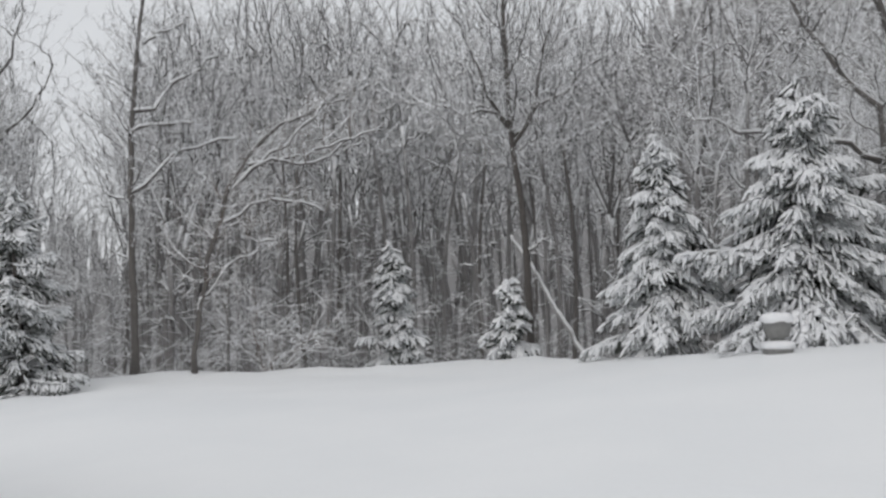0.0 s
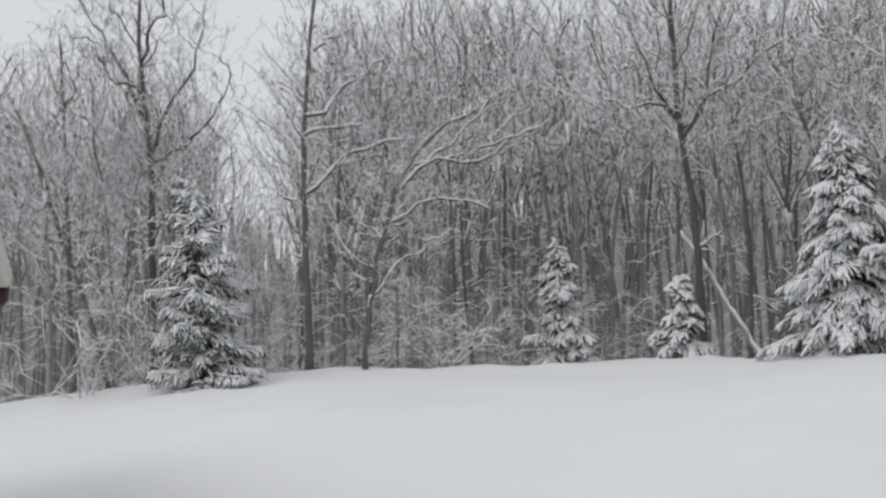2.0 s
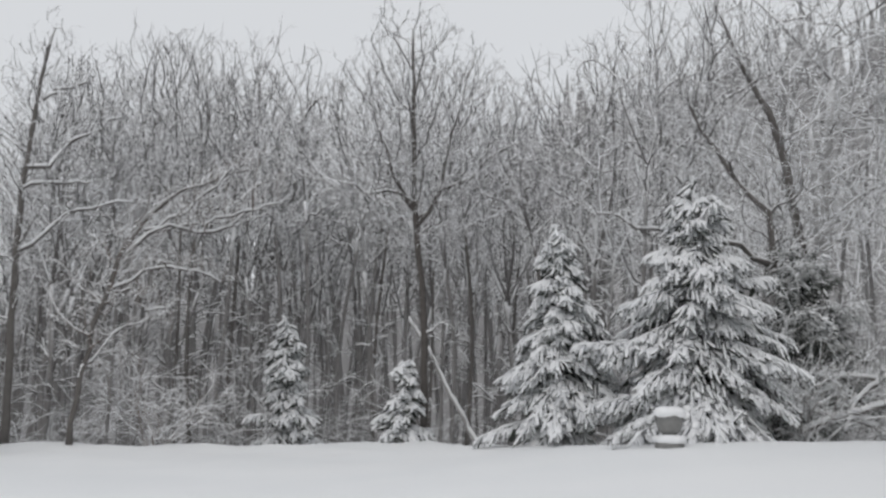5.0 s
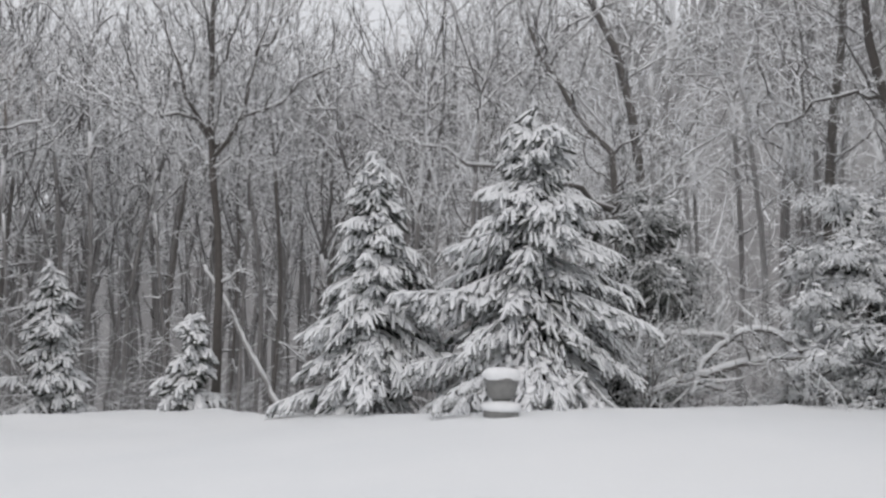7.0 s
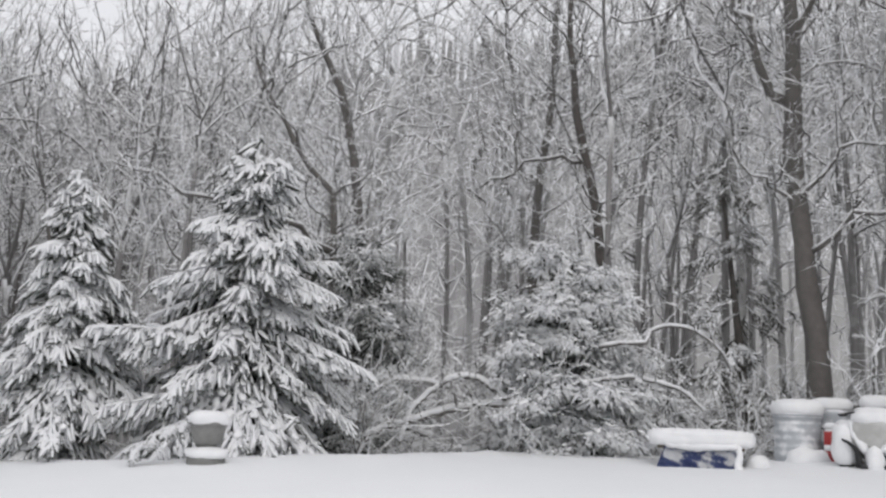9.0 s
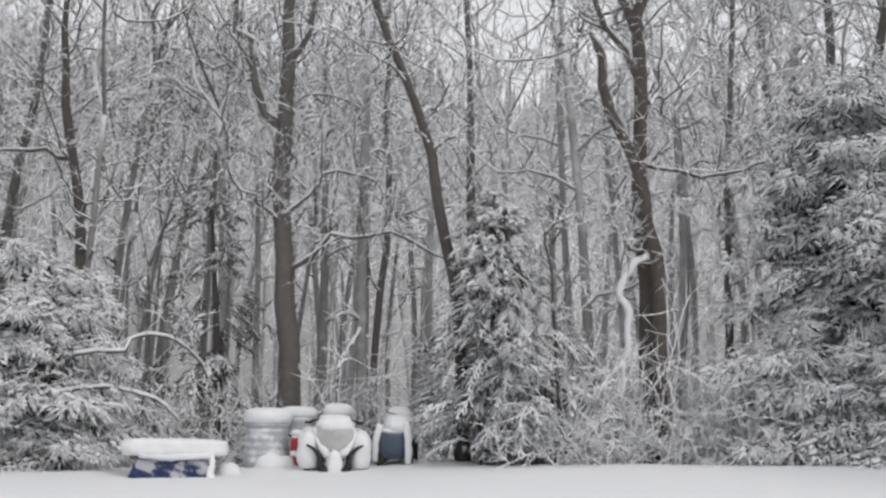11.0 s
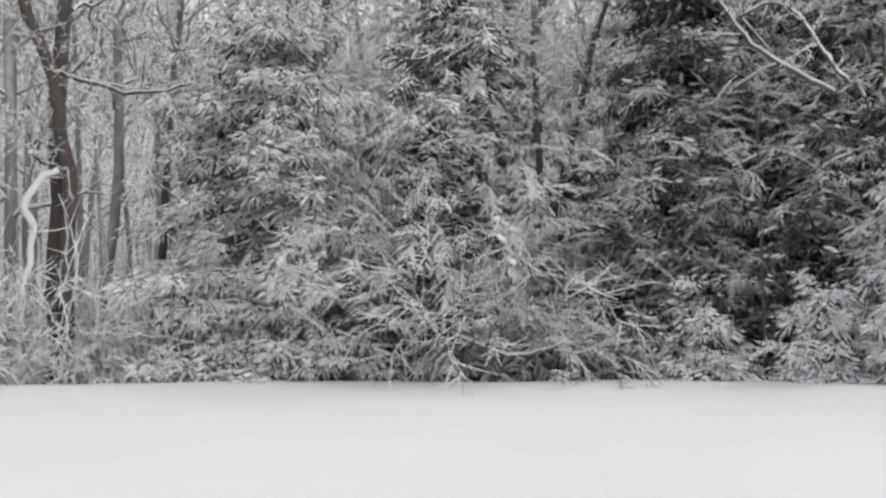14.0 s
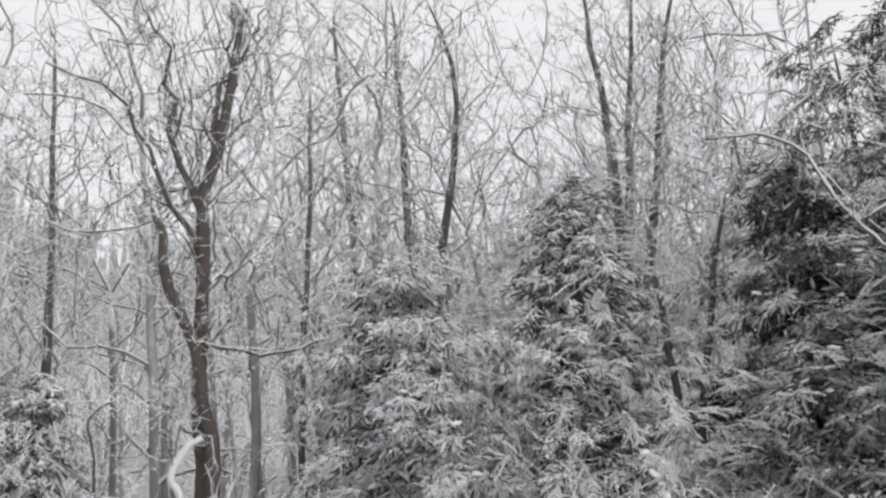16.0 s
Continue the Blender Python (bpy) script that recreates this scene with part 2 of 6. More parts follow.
def fall(x, y):
    """How far the ground has dropped behind the lawn's crest."""
    r = np.hypot(x, y)
    b = np.degrees(np.arctan2(x, y))
    c = sum(np.interp((b + o + 180) % 360 - 180, CREST_B, CREST_R) for o in (-3, -1.5, 0, 1.5, 3)) / 5
    e = np.clip((r - c) / 1.6, 0, 1)
    grade = np.interp(b, [-45, -10, 15, 45, 90], [0.11, 0.1, 0.075, 0.04, 0.025])
    swell = 0.05 * np.exp(-((r - c + 0.3) / 1.3) ** 2)
    return 0.2 * e * e * (3 - 2 * e) + grade * np.clip(r - c, 0, 60) - swell


def ground_z(x, y):
    """The snow's height: a lawn that climbs gently to a crest and falls away into the wood."""
    return lawn_z(x, y) - fall(x, y)


def build_ground():
    radii = np.concatenate([np.linspace(0.3, 24, 90), np.geomspace(24.6, 900, 25)])
    n = 200
    ang = np.arange(n) * 2 * np.pi / n
    x, y = radii[:, None] * np.sin(ang), radii[:, None] * np.cos(ang)
    z = ground_z(x, y)
    v = np.concatenate([np.stack([x, y, z], -1).reshape(-1, 3), [[0, 0, 0]]])
    k = np.arange(n)
    q = np.stack([k + n, (k + 1) % n + n, (k + 1) % n, k], -1)
    q = (q[None] + (np.arange(len(radii) - 1) * n)[:, None, None]).reshape(-1, 4)
    t = np.stack([(k + 1) % n, np.full(n, len(v) - 1), k], -1)
    ob = new("ground", mesh_of("ground", v, q, t))
    ob.data.materials.append(M_GROUND)
    tagged(ob, "smooth untrodden white snow over a rising lawn", "snow", kind="structure")


build_ground()


def build_backdrop():
    """Far woods all round, well behind the last trees."""
    rng = np.random.default_rng(5)
    n = 2400
    ang = np.arange(n) * 2 * np.pi / n
    top = np.interp(((np.degrees(ang) + 180) % 360) - 180, [-60, -26, -20, -14, 6, 14, 30, 65, 85, 125, 150], [13, 14, 7, 17, 20, 29, 38, 38, 35, 35, 12]) + 1.5 * np.sin(ang * 9) + 1.2 * np.sin(ang * 31 + 1) + 1.2 * np.sin(ang * 83) + rng.normal(size=n) * 1.8
    r = 95
    lo = np.stack([r * np.sin(ang), r * np.cos(ang), np.full(n, -9.0)], -1)
    hi = np.stack([r * np.sin(ang), r * np.cos(ang), top], -1)
    k = np.arange(n)
    q = np.stack([k, (k + 1) % n, (k + 1) % n + n, k + n], -1)
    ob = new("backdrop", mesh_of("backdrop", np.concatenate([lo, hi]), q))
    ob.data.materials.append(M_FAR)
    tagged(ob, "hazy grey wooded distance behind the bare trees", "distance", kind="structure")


build_backdrop()


# ---- bare trees ----
def sprout(segs, rng, p, d, length, r, level, kids, lift=0.12, curl=0.22, rmin=0.0055, spike=False):
    """Grows one branch and its side twigs into segs."""
    if level == len(kids):
        p, d = np.array(p, float), unit(np.array(d, float) + np.array([0, 0, lift]))
        if spike:
            segs.append((*p, *(p + d * length), max(r, rmin), 0))
        else:
            q = p + d * length * 0.5
            segs.append((*p, *q, max(r, rmin), rmin * 0.8))
            segs.append((*q, *(q + unit(d + rng.normal(size=3) * 0.4) * length * 0.55), rmin * 0.8, 0))
        return
    steps = max(2, 5 - level)
    p, d = np.array(p, float), unit(np.array(d, float))
    step = length / steps
    for i in range(steps):
        d = unit(d + rng.normal(size=3) * curl + np.array([0, 0, lift]))
        q = p + d * step * rng.uniform(0.8, 1.2)
        r1 = max(r * (1 - 0.75 / steps), rmin)
        segs.append((*p, *q, max(r, rmin), r1))
        if level < len(kids):
            for _ in range(rng.poisson(kids[level] / steps)):
                side = rng.normal(size=3)
                side = unit(side - (side @ d) * d)
                angle = rng.uniform(0.5, 1.05)
                nd = d * np.cos(angle) + side * np.sin(angle)
                at = p + (q - p) * rng.uniform(0.1, 1)
                sprout(segs, rng, at, nd, length * rng.uniform(0.36, 0.62), max(r1 * 0.55, rmin), level + 1, kids, lift, curl * 1.1, rmin, spike)
        p, r = q, r1


def crown_on(segs, rng, pts, radii, start, limbs, reach, kids, lift=0.1, lean=None, spike=False, rmin=0.0055, pitch=(0.05, 0.8), curl=0.24):
    """Side limbs along a trunk from the share start upward."""
    n = len(pts)
    for _ in range(limbs):
        f = start + (1 - start) * rng.uniform(0, 1) ** 0.8
        i = min(int(f * (n - 1)), n - 2)
        x = f * (n - 1) - i
        p = pts[i] * (1 - x) + pts[i + 1] * x
        r = radii[i] * (1 - x) + radii[i + 1] * x
        a = rng.uniform(0, 2 * np.pi)
        rise = rng.uniform(*pitch) + 0.55 * f
        d = np.array([np.cos(a), np.sin(a), rise])
        if lean is not None:
            d = d + lean
        sprout(segs, rng, p, d, reach * rng.uniform(0.55, 1.1) * (1.15 - 0.55 * f), min(r * 0.6, 0.05), 0, kids, lift, curl, rmin, spike)


def colonize(rng, nodes, parent, shut, pts, step, kill, wander=0.3, most=7000):
    """Grows a branching net from the first nodes (but for the first few, which are shut) towards points spread through a crown."""
    p, par = np.array(nodes, float), list(parent)
    heading = np.zeros_like(p)
    kids = np.zeros(len(p), int)
    d2 = ((pts[:, None] - p[None]) ** 2).sum(-1)
    d2[:, :shut] = 1e9
    ni, nd = d2.argmin(1), d2.min(1)
    for _ in range(110):
        if not len(pts) or len(p) > most:
            break
        pull = unit(pts - p[ni])
        uq, inv = np.unique(ni, return_inverse=True)
        acc = np.zeros((len(uq), 3))
        np.add.at(acc, inv, pull)
        d = unit(unit(acc) + 0.3 * heading[uq] + rng.normal(size=acc.shape) * wander)
        ok = kids[uq] < 3
        if not ok.any():
            break
        uq, d = uq[ok], d[ok]
        kids[uq] += 1
        fresh = p[uq] + d * step * rng.uniform(0.8, 1.2, (len(uq), 1))
        base = len(p)
        p, heading = np.concatenate([p, fresh]), np.concatenate([heading, d])
        kids = np.concatenate([kids, np.zeros(len(uq), int)])
        par += list(uq)
        d2 = ((pts[:, None] - fresh[None]) ** 2).sum(-1)
        j = d2.argmin(1)
        m = d2[np.arange(len(pts)), j]
        closer = m < nd
        ni, nd = np.where(closer, j + base, ni), np.where(closer, m, nd)
        keep = nd > kill * kill
        pts, ni, nd = pts[keep], ni[keep], nd[keep]
    return p, par


def crown_net(rng, stems, z0, z1, radius, count, step, kill, rmin, cap, climb=0.65, twiggy=1.4, spread=0.0, belly=0.42, boughs=9):
    """Branch rods of a rounded crown grown from stems (paths of points; the first is the trunk)."""
    trunk = stems[0]

    def axis(z):
        return np.stack([np.interp(z, trunk[:, 2], trunk[:, 0]), np.interp(z, trunk[:, 2], trunk[:, 1])], -1)

    f = rng.uniform(0, 1, count * 3)
    ext = np.sqrt(np.clip(1 - ((f - belly) / np.where(f < belly, belly + 0.06, 1.02 - belly)) ** 2, 0, 1))
    keep = rng.uniform(0, 1, count * 3) < ext ** 1.6
    f, ext = f[keep][:count], ext[keep][:count]
    z = z0 + f * (z1 - z0)
    a = rng.uniform(0, 2 * np.pi, len(f))
    lobe = 1 + 0.2 * np.sin(2 * a + 5 * f) + 0.16 * np.sin(3 * a - 7 * f + 1)
    rho = radius * ext * lobe * np.sqrt(rng.uniform(0.03, 1, len(f)))
    pts = np.concatenate([axis(z) + np.stack([np.cos(a), np.sin(a)], -1) * rho[:, None], z[:, None]], 1)
    if spread:
        for st in stems[1:]:
            c = st[rng.integers(2, len(st), int(count * 0.12))]
            pts = np.concatenate([pts, c + rng.normal(size=c.shape) * spread * np.array([1, 1, 0.6])])

    def skew(q, way):
        q = q.copy()
        q[:, 2] += way * climb * np.linalg.norm(q[:, :2] - axis(q[:, 2]), axis=1)
        return q

    h = np.linalg.norm(np.diff(trunk, axis=0), axis=1).sum()
    nodes = list(smooth_path(trunk, max(8, int(h / 0.12))))
    shut = len(nodes) - 1
    for st in stems[1:]:
        nodes += list(smooth_path(st, max(4, int(np.linalg.norm(np.diff(st, axis=0), axis=1).sum() / 0.45)))[2:])
    n0 = len(nodes)
    parent = [-1] * n0
    heights = np.array([q[2] for q in nodes[: shut + 1]])
    turn = rng.uniform(0, 6.28)
    for k in range(boughs):
        zz = z0 + (heights[-1] - z0) * (0.02 + 0.93 * (k + rng.uniform(0, 0.8)) / boughs)
        j = int(np.abs(heights - zz).argmin())
        a = turn + k * 2.4 + rng.normal() * 0.3
        nodes.append(nodes[j] + np.array([math.cos(a), math.sin(a), climb + 0.15]) * radius * 0.12)
        parent.append(j)
    nodes = np.array(nodes)
    p, par = colonize(rng, skew(nodes, -1), parent, shut, skew(pts, -1), step, kill)
    q = p.copy()
    q[:, 2] += climb * np.linalg.norm(q[:, :2] - axis(q[:, 2]), axis=1)
    q[: len(nodes)] = nodes
    leaves = np.zeros(len(q))
    for i in range(len(q) - 1, n0 - 1, -1):
        leaves[i] = max(leaves[i], 1)
        leaves[par[i]] += leaves[i]
    r = np.clip(rmin * leaves ** 0.46, rmin, cap)
    tips = np.ones(len(q), bool)
    tips[[par[i] for i in range(n0, len(q))]] = False
    segs = []
    for i in range(n0, len(q)):
        j = par[i]
        a, b = q[j], q[i]
        segs.append((*a, *b, r[i] * 1.1, 0 if tips[i] else r[i]))
        if leaves[i] <= 5:
            d = unit(b - a)
            for _ in range(rng.poisson(twiggy)):
                t = unit(d * 0.7 + rng.normal(size=3) * 0.75 + np.array([0, 0, 0.05]))
                at = a + (b - a) * rng.uniform(0.2, 1)
                segs.append((*at, *(at + t * step * rng.uniform(0.7, 1.9)), rmin, 0))
    return segs


def bare_tree(name, path, r0, label, limbs=26, start=0.3, reach=2.4, kids=(5, 4), seed=1, branches=(), bark=None, twig=None, r_top=0.02, category="tree", group="bare trees", loaded=0.012, crook=0.02, climb=0.7):
    """A tree without leaves along a trunk path, with its own big limbs (path, radius) and snow lying on those."""
    rng = np.random.default_rng(seed)
    base = np.array(path[0], float)
    base[2] = ground_z(base[0], base[1]) - 0.08
    pts = [np.array(p) - base for p in path]
    pts[0] = np.zeros(3)
    pts = smooth_path(pts, 16)
    pts[1:-1, :2] += rng.normal(size=(14, 2)) * crook
    f = np.linspace(0, 1, 16)
    radii = r0 * (1 - f) ** 0.7 * 0.8 + r_top * f
    radii[0] *= 1.35
    tree = thing(name, base, label, category, group)
    child("trunk", tube("trunk", pts, radii, 10, 0.07, seed), bark or M_BARK, tree)
    segs, stems = [], [pts]
    for bp, br in branches:
        b = smooth_path(np.array(bp) - base, 10)
        b[1:-1] += rng.normal(size=(8, 3)) * (0.035 + br * 0.3)
        fb = np.linspace(0, 1, 10)
        rb = br * (1 - fb) + 0.012 * fb
        child("limb", tube("limb", b, rb, 7, 0.07, seed + 7), bark or M_BARK, tree)
        if loaded:
            child("snow_load", tube("snow_load", b, rb * 0.6 + loaded * 0.7, 6, 0.16, seed + 9, 0.6 * br + 0.01, 0.7), M_SNOW, tree, "snow lying along the limb")
        crown_on(segs, rng, b, rb, 0.2, 5, reach * 0.4, kids, 0.06)
        stems.append(b)
    crown_on(segs, rng, pts, radii, start * 0.5, 7, reach * 0.3, (4, 3), 0.04)
    top = pts[-1, 2]
    segs += crown_net(rng, stems, start * top, top + 0.22 * reach, reach * 0.8, limbs * 34 + 300, 0.155, 0.21, 0.0054, min(0.05, r0 * 0.45), climb, 1.6, reach * 0.2, 0.45, 8 + limbs // 8)
    child("crown", rod_mesh("crown", segs), twig or M_TWIG_HERO, tree, "fine bare twigs lined with snow")["kind"] = "stuff"
    return tree


# ---- conifers ----
def finger(v, q, t, p, d, length, width, sag):
    """One drooping finger of needles added to a bough."""
    d = unit(np.asarray(d, float))
    side = unit(np.cross([0, 0, 1.0], d))
    n = len(v)
    for f, w in ((0.0, 0.6), (0.5, 1.0)):
        c = p + d * length * f + np.array([0, 0, -sag * length * f * f])
        h = width * w
        v += [c + side * h - [0, 0, 0.5 * h], c + [0, 0, 0.8 * h], c - side * h - [0, 0, 0.5 * h]]
    v.append(p + d * length * 0.96 + np.array([0, 0, -sag * length]))
    q += [(n + k, n + (k + 1) % 3, n + 3 + (k + 1) % 3, n + 3 + k) for k in range(3)]
    t += [(n + 3 + k, n + 3 + (k + 1) % 3, n + 6) for k in range(3)]


def bough_mesh(rng, fingers=15, width=0.062, reach=0.36, sag=0.75, wild=0.22):
    """A fan-shaped bough, one unit long, of side fingers that droop at their tips."""
    v, q, t = [], [], []

    def axis(s):
        return np.array([s, 0.05 * math.sin(3 * s), 0.1 * s - 0.34 * s * s])

    finger(v, q, t, axis(0.0), axis(0.55) - axis(0), 0.6, width * 0.8, 0.05)
    finger(v, q, t, axis(0.5), axis(1.0) - axis(0.5), 0.62, width * 1.1, 0.25)
    for k in range(fingers):
        s = 0.12 + 0.84 * (k + rng.uniform(0, 0.8)) / fingers
        sd = 1 if k % 2 else -1
        ln = reach * (0.55 + 0.75 * math.sin(math.pi * min(1, s * 0.9 + 0.12))) * rng.uniform(0.75, 1.2)
        d = np.array([0.75, sd * rng.uniform(0.55, 1.05), -0.25 * s]) + rng.normal(size=3) * wild
        finger(v, q, t, axis(s) + [0, 0, -0.01], d, ln, width * rng.uniform(0.75, 1.2), sag * rng.uniform(0.6, 1.5))
    return np.array(v), np.array(q), np.array(t)


def spray_mesh(rng, twigs=10, reach=0.36, sag=0.5):
    """A feathery bough, one unit long: drooping side twigs, each set with short needled shoots."""
    segs = []

    def axis(s):
        return np.array([s, 0.06 * math.sin(4 * s), 0.1 * s - 0.36 * s * s])

    for i in range(4):
        segs.append((*axis(i / 4), *axis((i + 1) / 4), 0.022, 0.02))
    for k in range(twigs):
        s = 0.1 + 0.88 * (k + rng.uniform(0, 0.8)) / twigs
        side = 1 if k % 2 else -1
        ln = reach * (0.5 + 0.7 * math.sin(math.pi * min(1, s * 0.85 + 0.15))) * rng.uniform(0.7, 1.25)
        d = unit(np.array([0.8, side * rng.uniform(0.5, 1.1), -0.1]) + rng.normal(size=3) * 0.25)
        p = axis(s)
        for i in range(2):
            d = unit(d + np.array([0.1, 0, -sag * 0.8]) * rng.uniform(0.5, 1.3))
            q = p + d * ln / 2
            segs.append((*p, *q, 0.027, 0.023) if i == 0 else (*p, *q, 0.024, 0))
            for sd in (-1, 1):
                w = unit(np.cross([0, 0, 1.0], d)) * sd
                e = unit(d * 0.9 + w * rng.uniform(0.6, 1.0) + np.array([0, 0, -0.25]) + rng.normal(size=3) * 0.15)
                m = p + (q - p) * rng.uniform(0.2, 0.9)
                segs.append((*m, *(m + e * ln * rng.uniform(0.3, 0.5)), 0.023, 0))
            p = q
    return rod_arrays(segs)


def curl_mesh(rng, twigs=11, reach=0.5):
    """A feathery spray, one unit long, of fine twigs that sweep the same way and arch over."""
    segs = []

    def axis(s):
        return np.array([s, 0.06 * math.sin(4 * s), 0.3 * s - 0.36 * s * s])

    for i in range(4):
        segs.append((*axis(i / 4), *axis((i + 1) / 4), 0.014 - 0.001 * i, 0.0135 - 0.001 * i))
    for k in range(twigs):
        s = 0.08 + 0.88 * (k + rng.uniform(0, 0.9)) / twigs
        sd = 1 if k % 2 else -1
        ln = reach * rng.uniform(0.6, 1.15) * (1.15 - 0.55 * s)
        d = unit(np.array([1.0, sd * rng.uniform(0.3, 0.75), 0.25 + rng.normal() * 0.12]))
        p = axis(s)
        for i in range(3):
            d = unit(d + np.array([0.06, -0.05 * sd, -0.16]) + rng.normal(size=3) * 0.07)
            q = p + d * ln / 3
            segs.append((*p, *q, 0.0115 - 0.001 * i, 0.0105 - 0.001 * i))
            e = unit(d + np.array([0, sd * rng.uniform(0.2, 0.5), rng.normal() * 0.2]))
            segs.append((*q, *(q + e * ln * rng.uniform(0.25, 0.45)), 0.0095, 0))
            p = q
    return rod_arrays(segs)


def pillow(rng):
    """A small lump of snow, one unit wide."""
    v, n = [], 7
    for r, z in ((0.42, -0.12), (0.5, 0.04), (0.3, 0.22)):
        a = np.arange(n) * 2 * np.pi / n + rng.uniform(0, 1)
        rr = r * (1 + 0.14 * rng.normal(size=n))
        v += list(np.stack([rr * np.cos(a), rr * np.sin(a), z + 0.03 * rng.normal(size=n)], -1))
    v += [np.array([0, 0, 0.28]), np.array([0, 0, -0.16])]
    q = [(i * n + k, i * n + (k + 1) % n, (i + 1) * n + (k + 1) % n, (i + 1) * n + k) for i in range(2) for k in range(n)]
    t = [(2 * n + k, 2 * n + (k + 1) % n, 3 * n) for k in range(n)] + [((k + 1) % n, k, 3 * n + 1) for k in range(n)]
    return np.array(v), np.array(q), np.array(t)


def scatter(name, kinds, mats, pick, smooth=True):
    """Joins many turned copies of a few small shapes into one mesh. mats: N x 3 x 4."""
    vs, qs, ts, off = [], [], [], 0
    for k, (v, q, t) in enumerate(kinds):
        m = mats[pick == k]
        if not len(m):
            continue
        vv = np.einsum("nij,vj->nvi", m[:, :, :3], v) + m[:, None, :, 3]
        step = (np.arange(len(m)) * len(v))[:, None, None] + off
        vs.append(vv.reshape(-1, 3))
        qs.append((q[None] + step).reshape(-1, 4))
        ts.append((t[None] + step).reshape(-1, 3))
        off += len(m) * len(v)
    return mesh_of(name, np.concatenate(vs), np.concatenate(qs), np.concatenate(ts), smooth)


RS = np.random.default_rng(11)
BOUGHS = {
    "heavy": [bough_mesh(RS, 22, 0.04, 0.3, 1.0, 0.36) for _ in range(6)],
    "dense": [bough_mesh(RS, 14, 0.062, 0.42, 0.5, 0.45) for _ in range(4)],
    "spray": [spray_mesh(RS) for _ in range(7)],
    "curl": [curl_mesh(RS) for _ in range(9)],
}
PILLOWS = [pillow(RS) for _ in range(4)]


def frame_of(d, size, roll):
    """A turn that lays x along d with z upward, with a size and a roll."""
    d = unit(d)
    side = unit(np.cross([0, 0, 1.0], d) + 1e-6)
    top = np.cross(d, side)
    c, s = np.cos(roll), np.sin(roll)
    return np.stack([d, side * c + top * s, top * c - side * s], -1) * size


def conifer(name, at, height, radius, label, seed, kind="spray", size=0.6, cover=2.4, power=0.85, droop=32, needles=None, load=0.6, lean=(0, 0), lobes=0.22, scatter_deg=10, skirt=0.0, group="conifers", inner=0.6, tuft=0.14, core=None, pad=(0.12, 0.25), stem=1.0):
    """A snow-laden conifer: trunk, overlapping fan-shaped boughs, lumps of snow."""
    rng = np.random.default_rng(seed)
    x, y = at
    height += fall(x, y)
    base = np.array([x, y, ground_z(x, y) - 0.05])
    tree = thing(name, base, label, "tree", group)
    top = np.array([lean[0], lean[1], height])
    child("trunk", tube("trunk", smooth_path([(0, 0, 0), tuple(top * 0.5), tuple(top)], 9), np.linspace((0.016 * height + 0.02) * stem, 0.012, 9), 8, 0.06, seed), M_BARK_DARK, tree)
    outer = int(cover * math.pi * radius * math.hypot(radius, height) / (0.55 * size * size) * 0.62)
    mats, lumps, deeps = [], [], []
    for k in range(int(outer * (1 + inner))):
        deep = k >= outer
        f = rng.uniform(skirt, 0.97)
        while rng.uniform() > (1 - f) ** power + 0.06:
            f = rng.uniform(skirt, 0.97)
        if k < 14:
            f = 1 - tuft * (k + 1) / 14
        a = k * 2.39996 + rng.normal() * 0.4
        lobe = noise.noise(Vector((math.cos(a) * 1.4, math.sin(a) * 1.4, f * height * 0.8 + seed * 3.7)))
        R = (radius * (1 - f) ** power + 0.07) * (1 + lobes * 2 * lobe) * rng.uniform(0.86, 1.08)
        R *= 0.8 + 0.2 * min(1.0, f / 0.14)
        ln = size * (0.62 + 0.5 * (1 - f)) * rng.uniform(0.75, 1.2)
        ln = min(ln, R * 1.1 + 0.12)
        if deep:
            R *= rng.uniform(0.35, 0.74) if core else rng.uniform(0.35, 0.8)
            ln *= 1.3 if core else 1.0
        out = np.array([math.cos(a), math.sin(a), 0])
        dip = math.radians(droop * (1.15 - 0.75 * f) + rng.normal() * scatter_deg)
        turn = rng.normal() * 0.25
        d = np.array([math.cos(a + turn) * math.cos(dip), math.sin(a + turn) * math.cos(dip), -math.sin(dip)])
        tip = top * f + out * R
        p = tip - d * ln * 0.92 + np.array([0, 0, 0.22 * ln])
        p[2] += max(0.0, 0.13 - (p[2] + d[2] * ln - 0.24 * ln))
        (deeps if deep and core else mats).append(np.concatenate([frame_of(d, ln, rng.normal() * 0.25), p[:, None]], 1))
        if not deep and rng.uniform() < load:
            for s in (0.25, 0.42, 0.58, 0.74, 0.9):
                if rng.uniform() < 0.25:
                    continue
                w = ln * rng.uniform(*pad)
                m = frame_of(d + np.array([0, 0, -0.35 * s]), w, rng.normal() * 0.3) * np.array([[1.35, rng.uniform(0.65, 1.1), 0.5]])
                c = p + d * ln * s + np.array([0, 0, ln * (0.1 * s - 0.3 * s * s) + 0.05 * ln]) + rng.normal(size=3) * 0.06 * ln
                lumps.append(np.concatenate([m, c[:, None]], 1))
    for k in range(5):
        mats.append(np.concatenate([frame_of(np.array([rng.normal() * 0.2, rng.normal() * 0.2, 1.0]), size * rng.uniform(0.25, 0.4), rng.uniform(0, 6)), (top - [0, 0, 0.12])[:, None]], 1))
    mats = np.array(mats)
    kinds = BOUGHS[kind]
    child("crown", scatter("crown", kinds, mats, rng.integers(0, len(kinds), len(mats))), needles or M_NEEDLE, tree, "drooping needled boughs under snow")["kind"] = "stuff"
    if deeps:
        child("inner_crown", scatter("inner_crown", BOUGHS["dense"], np.array(deeps), rng.integers(0, 4, len(deeps))), core, tree, "dark needled boughs within")["kind"] = "stuff"
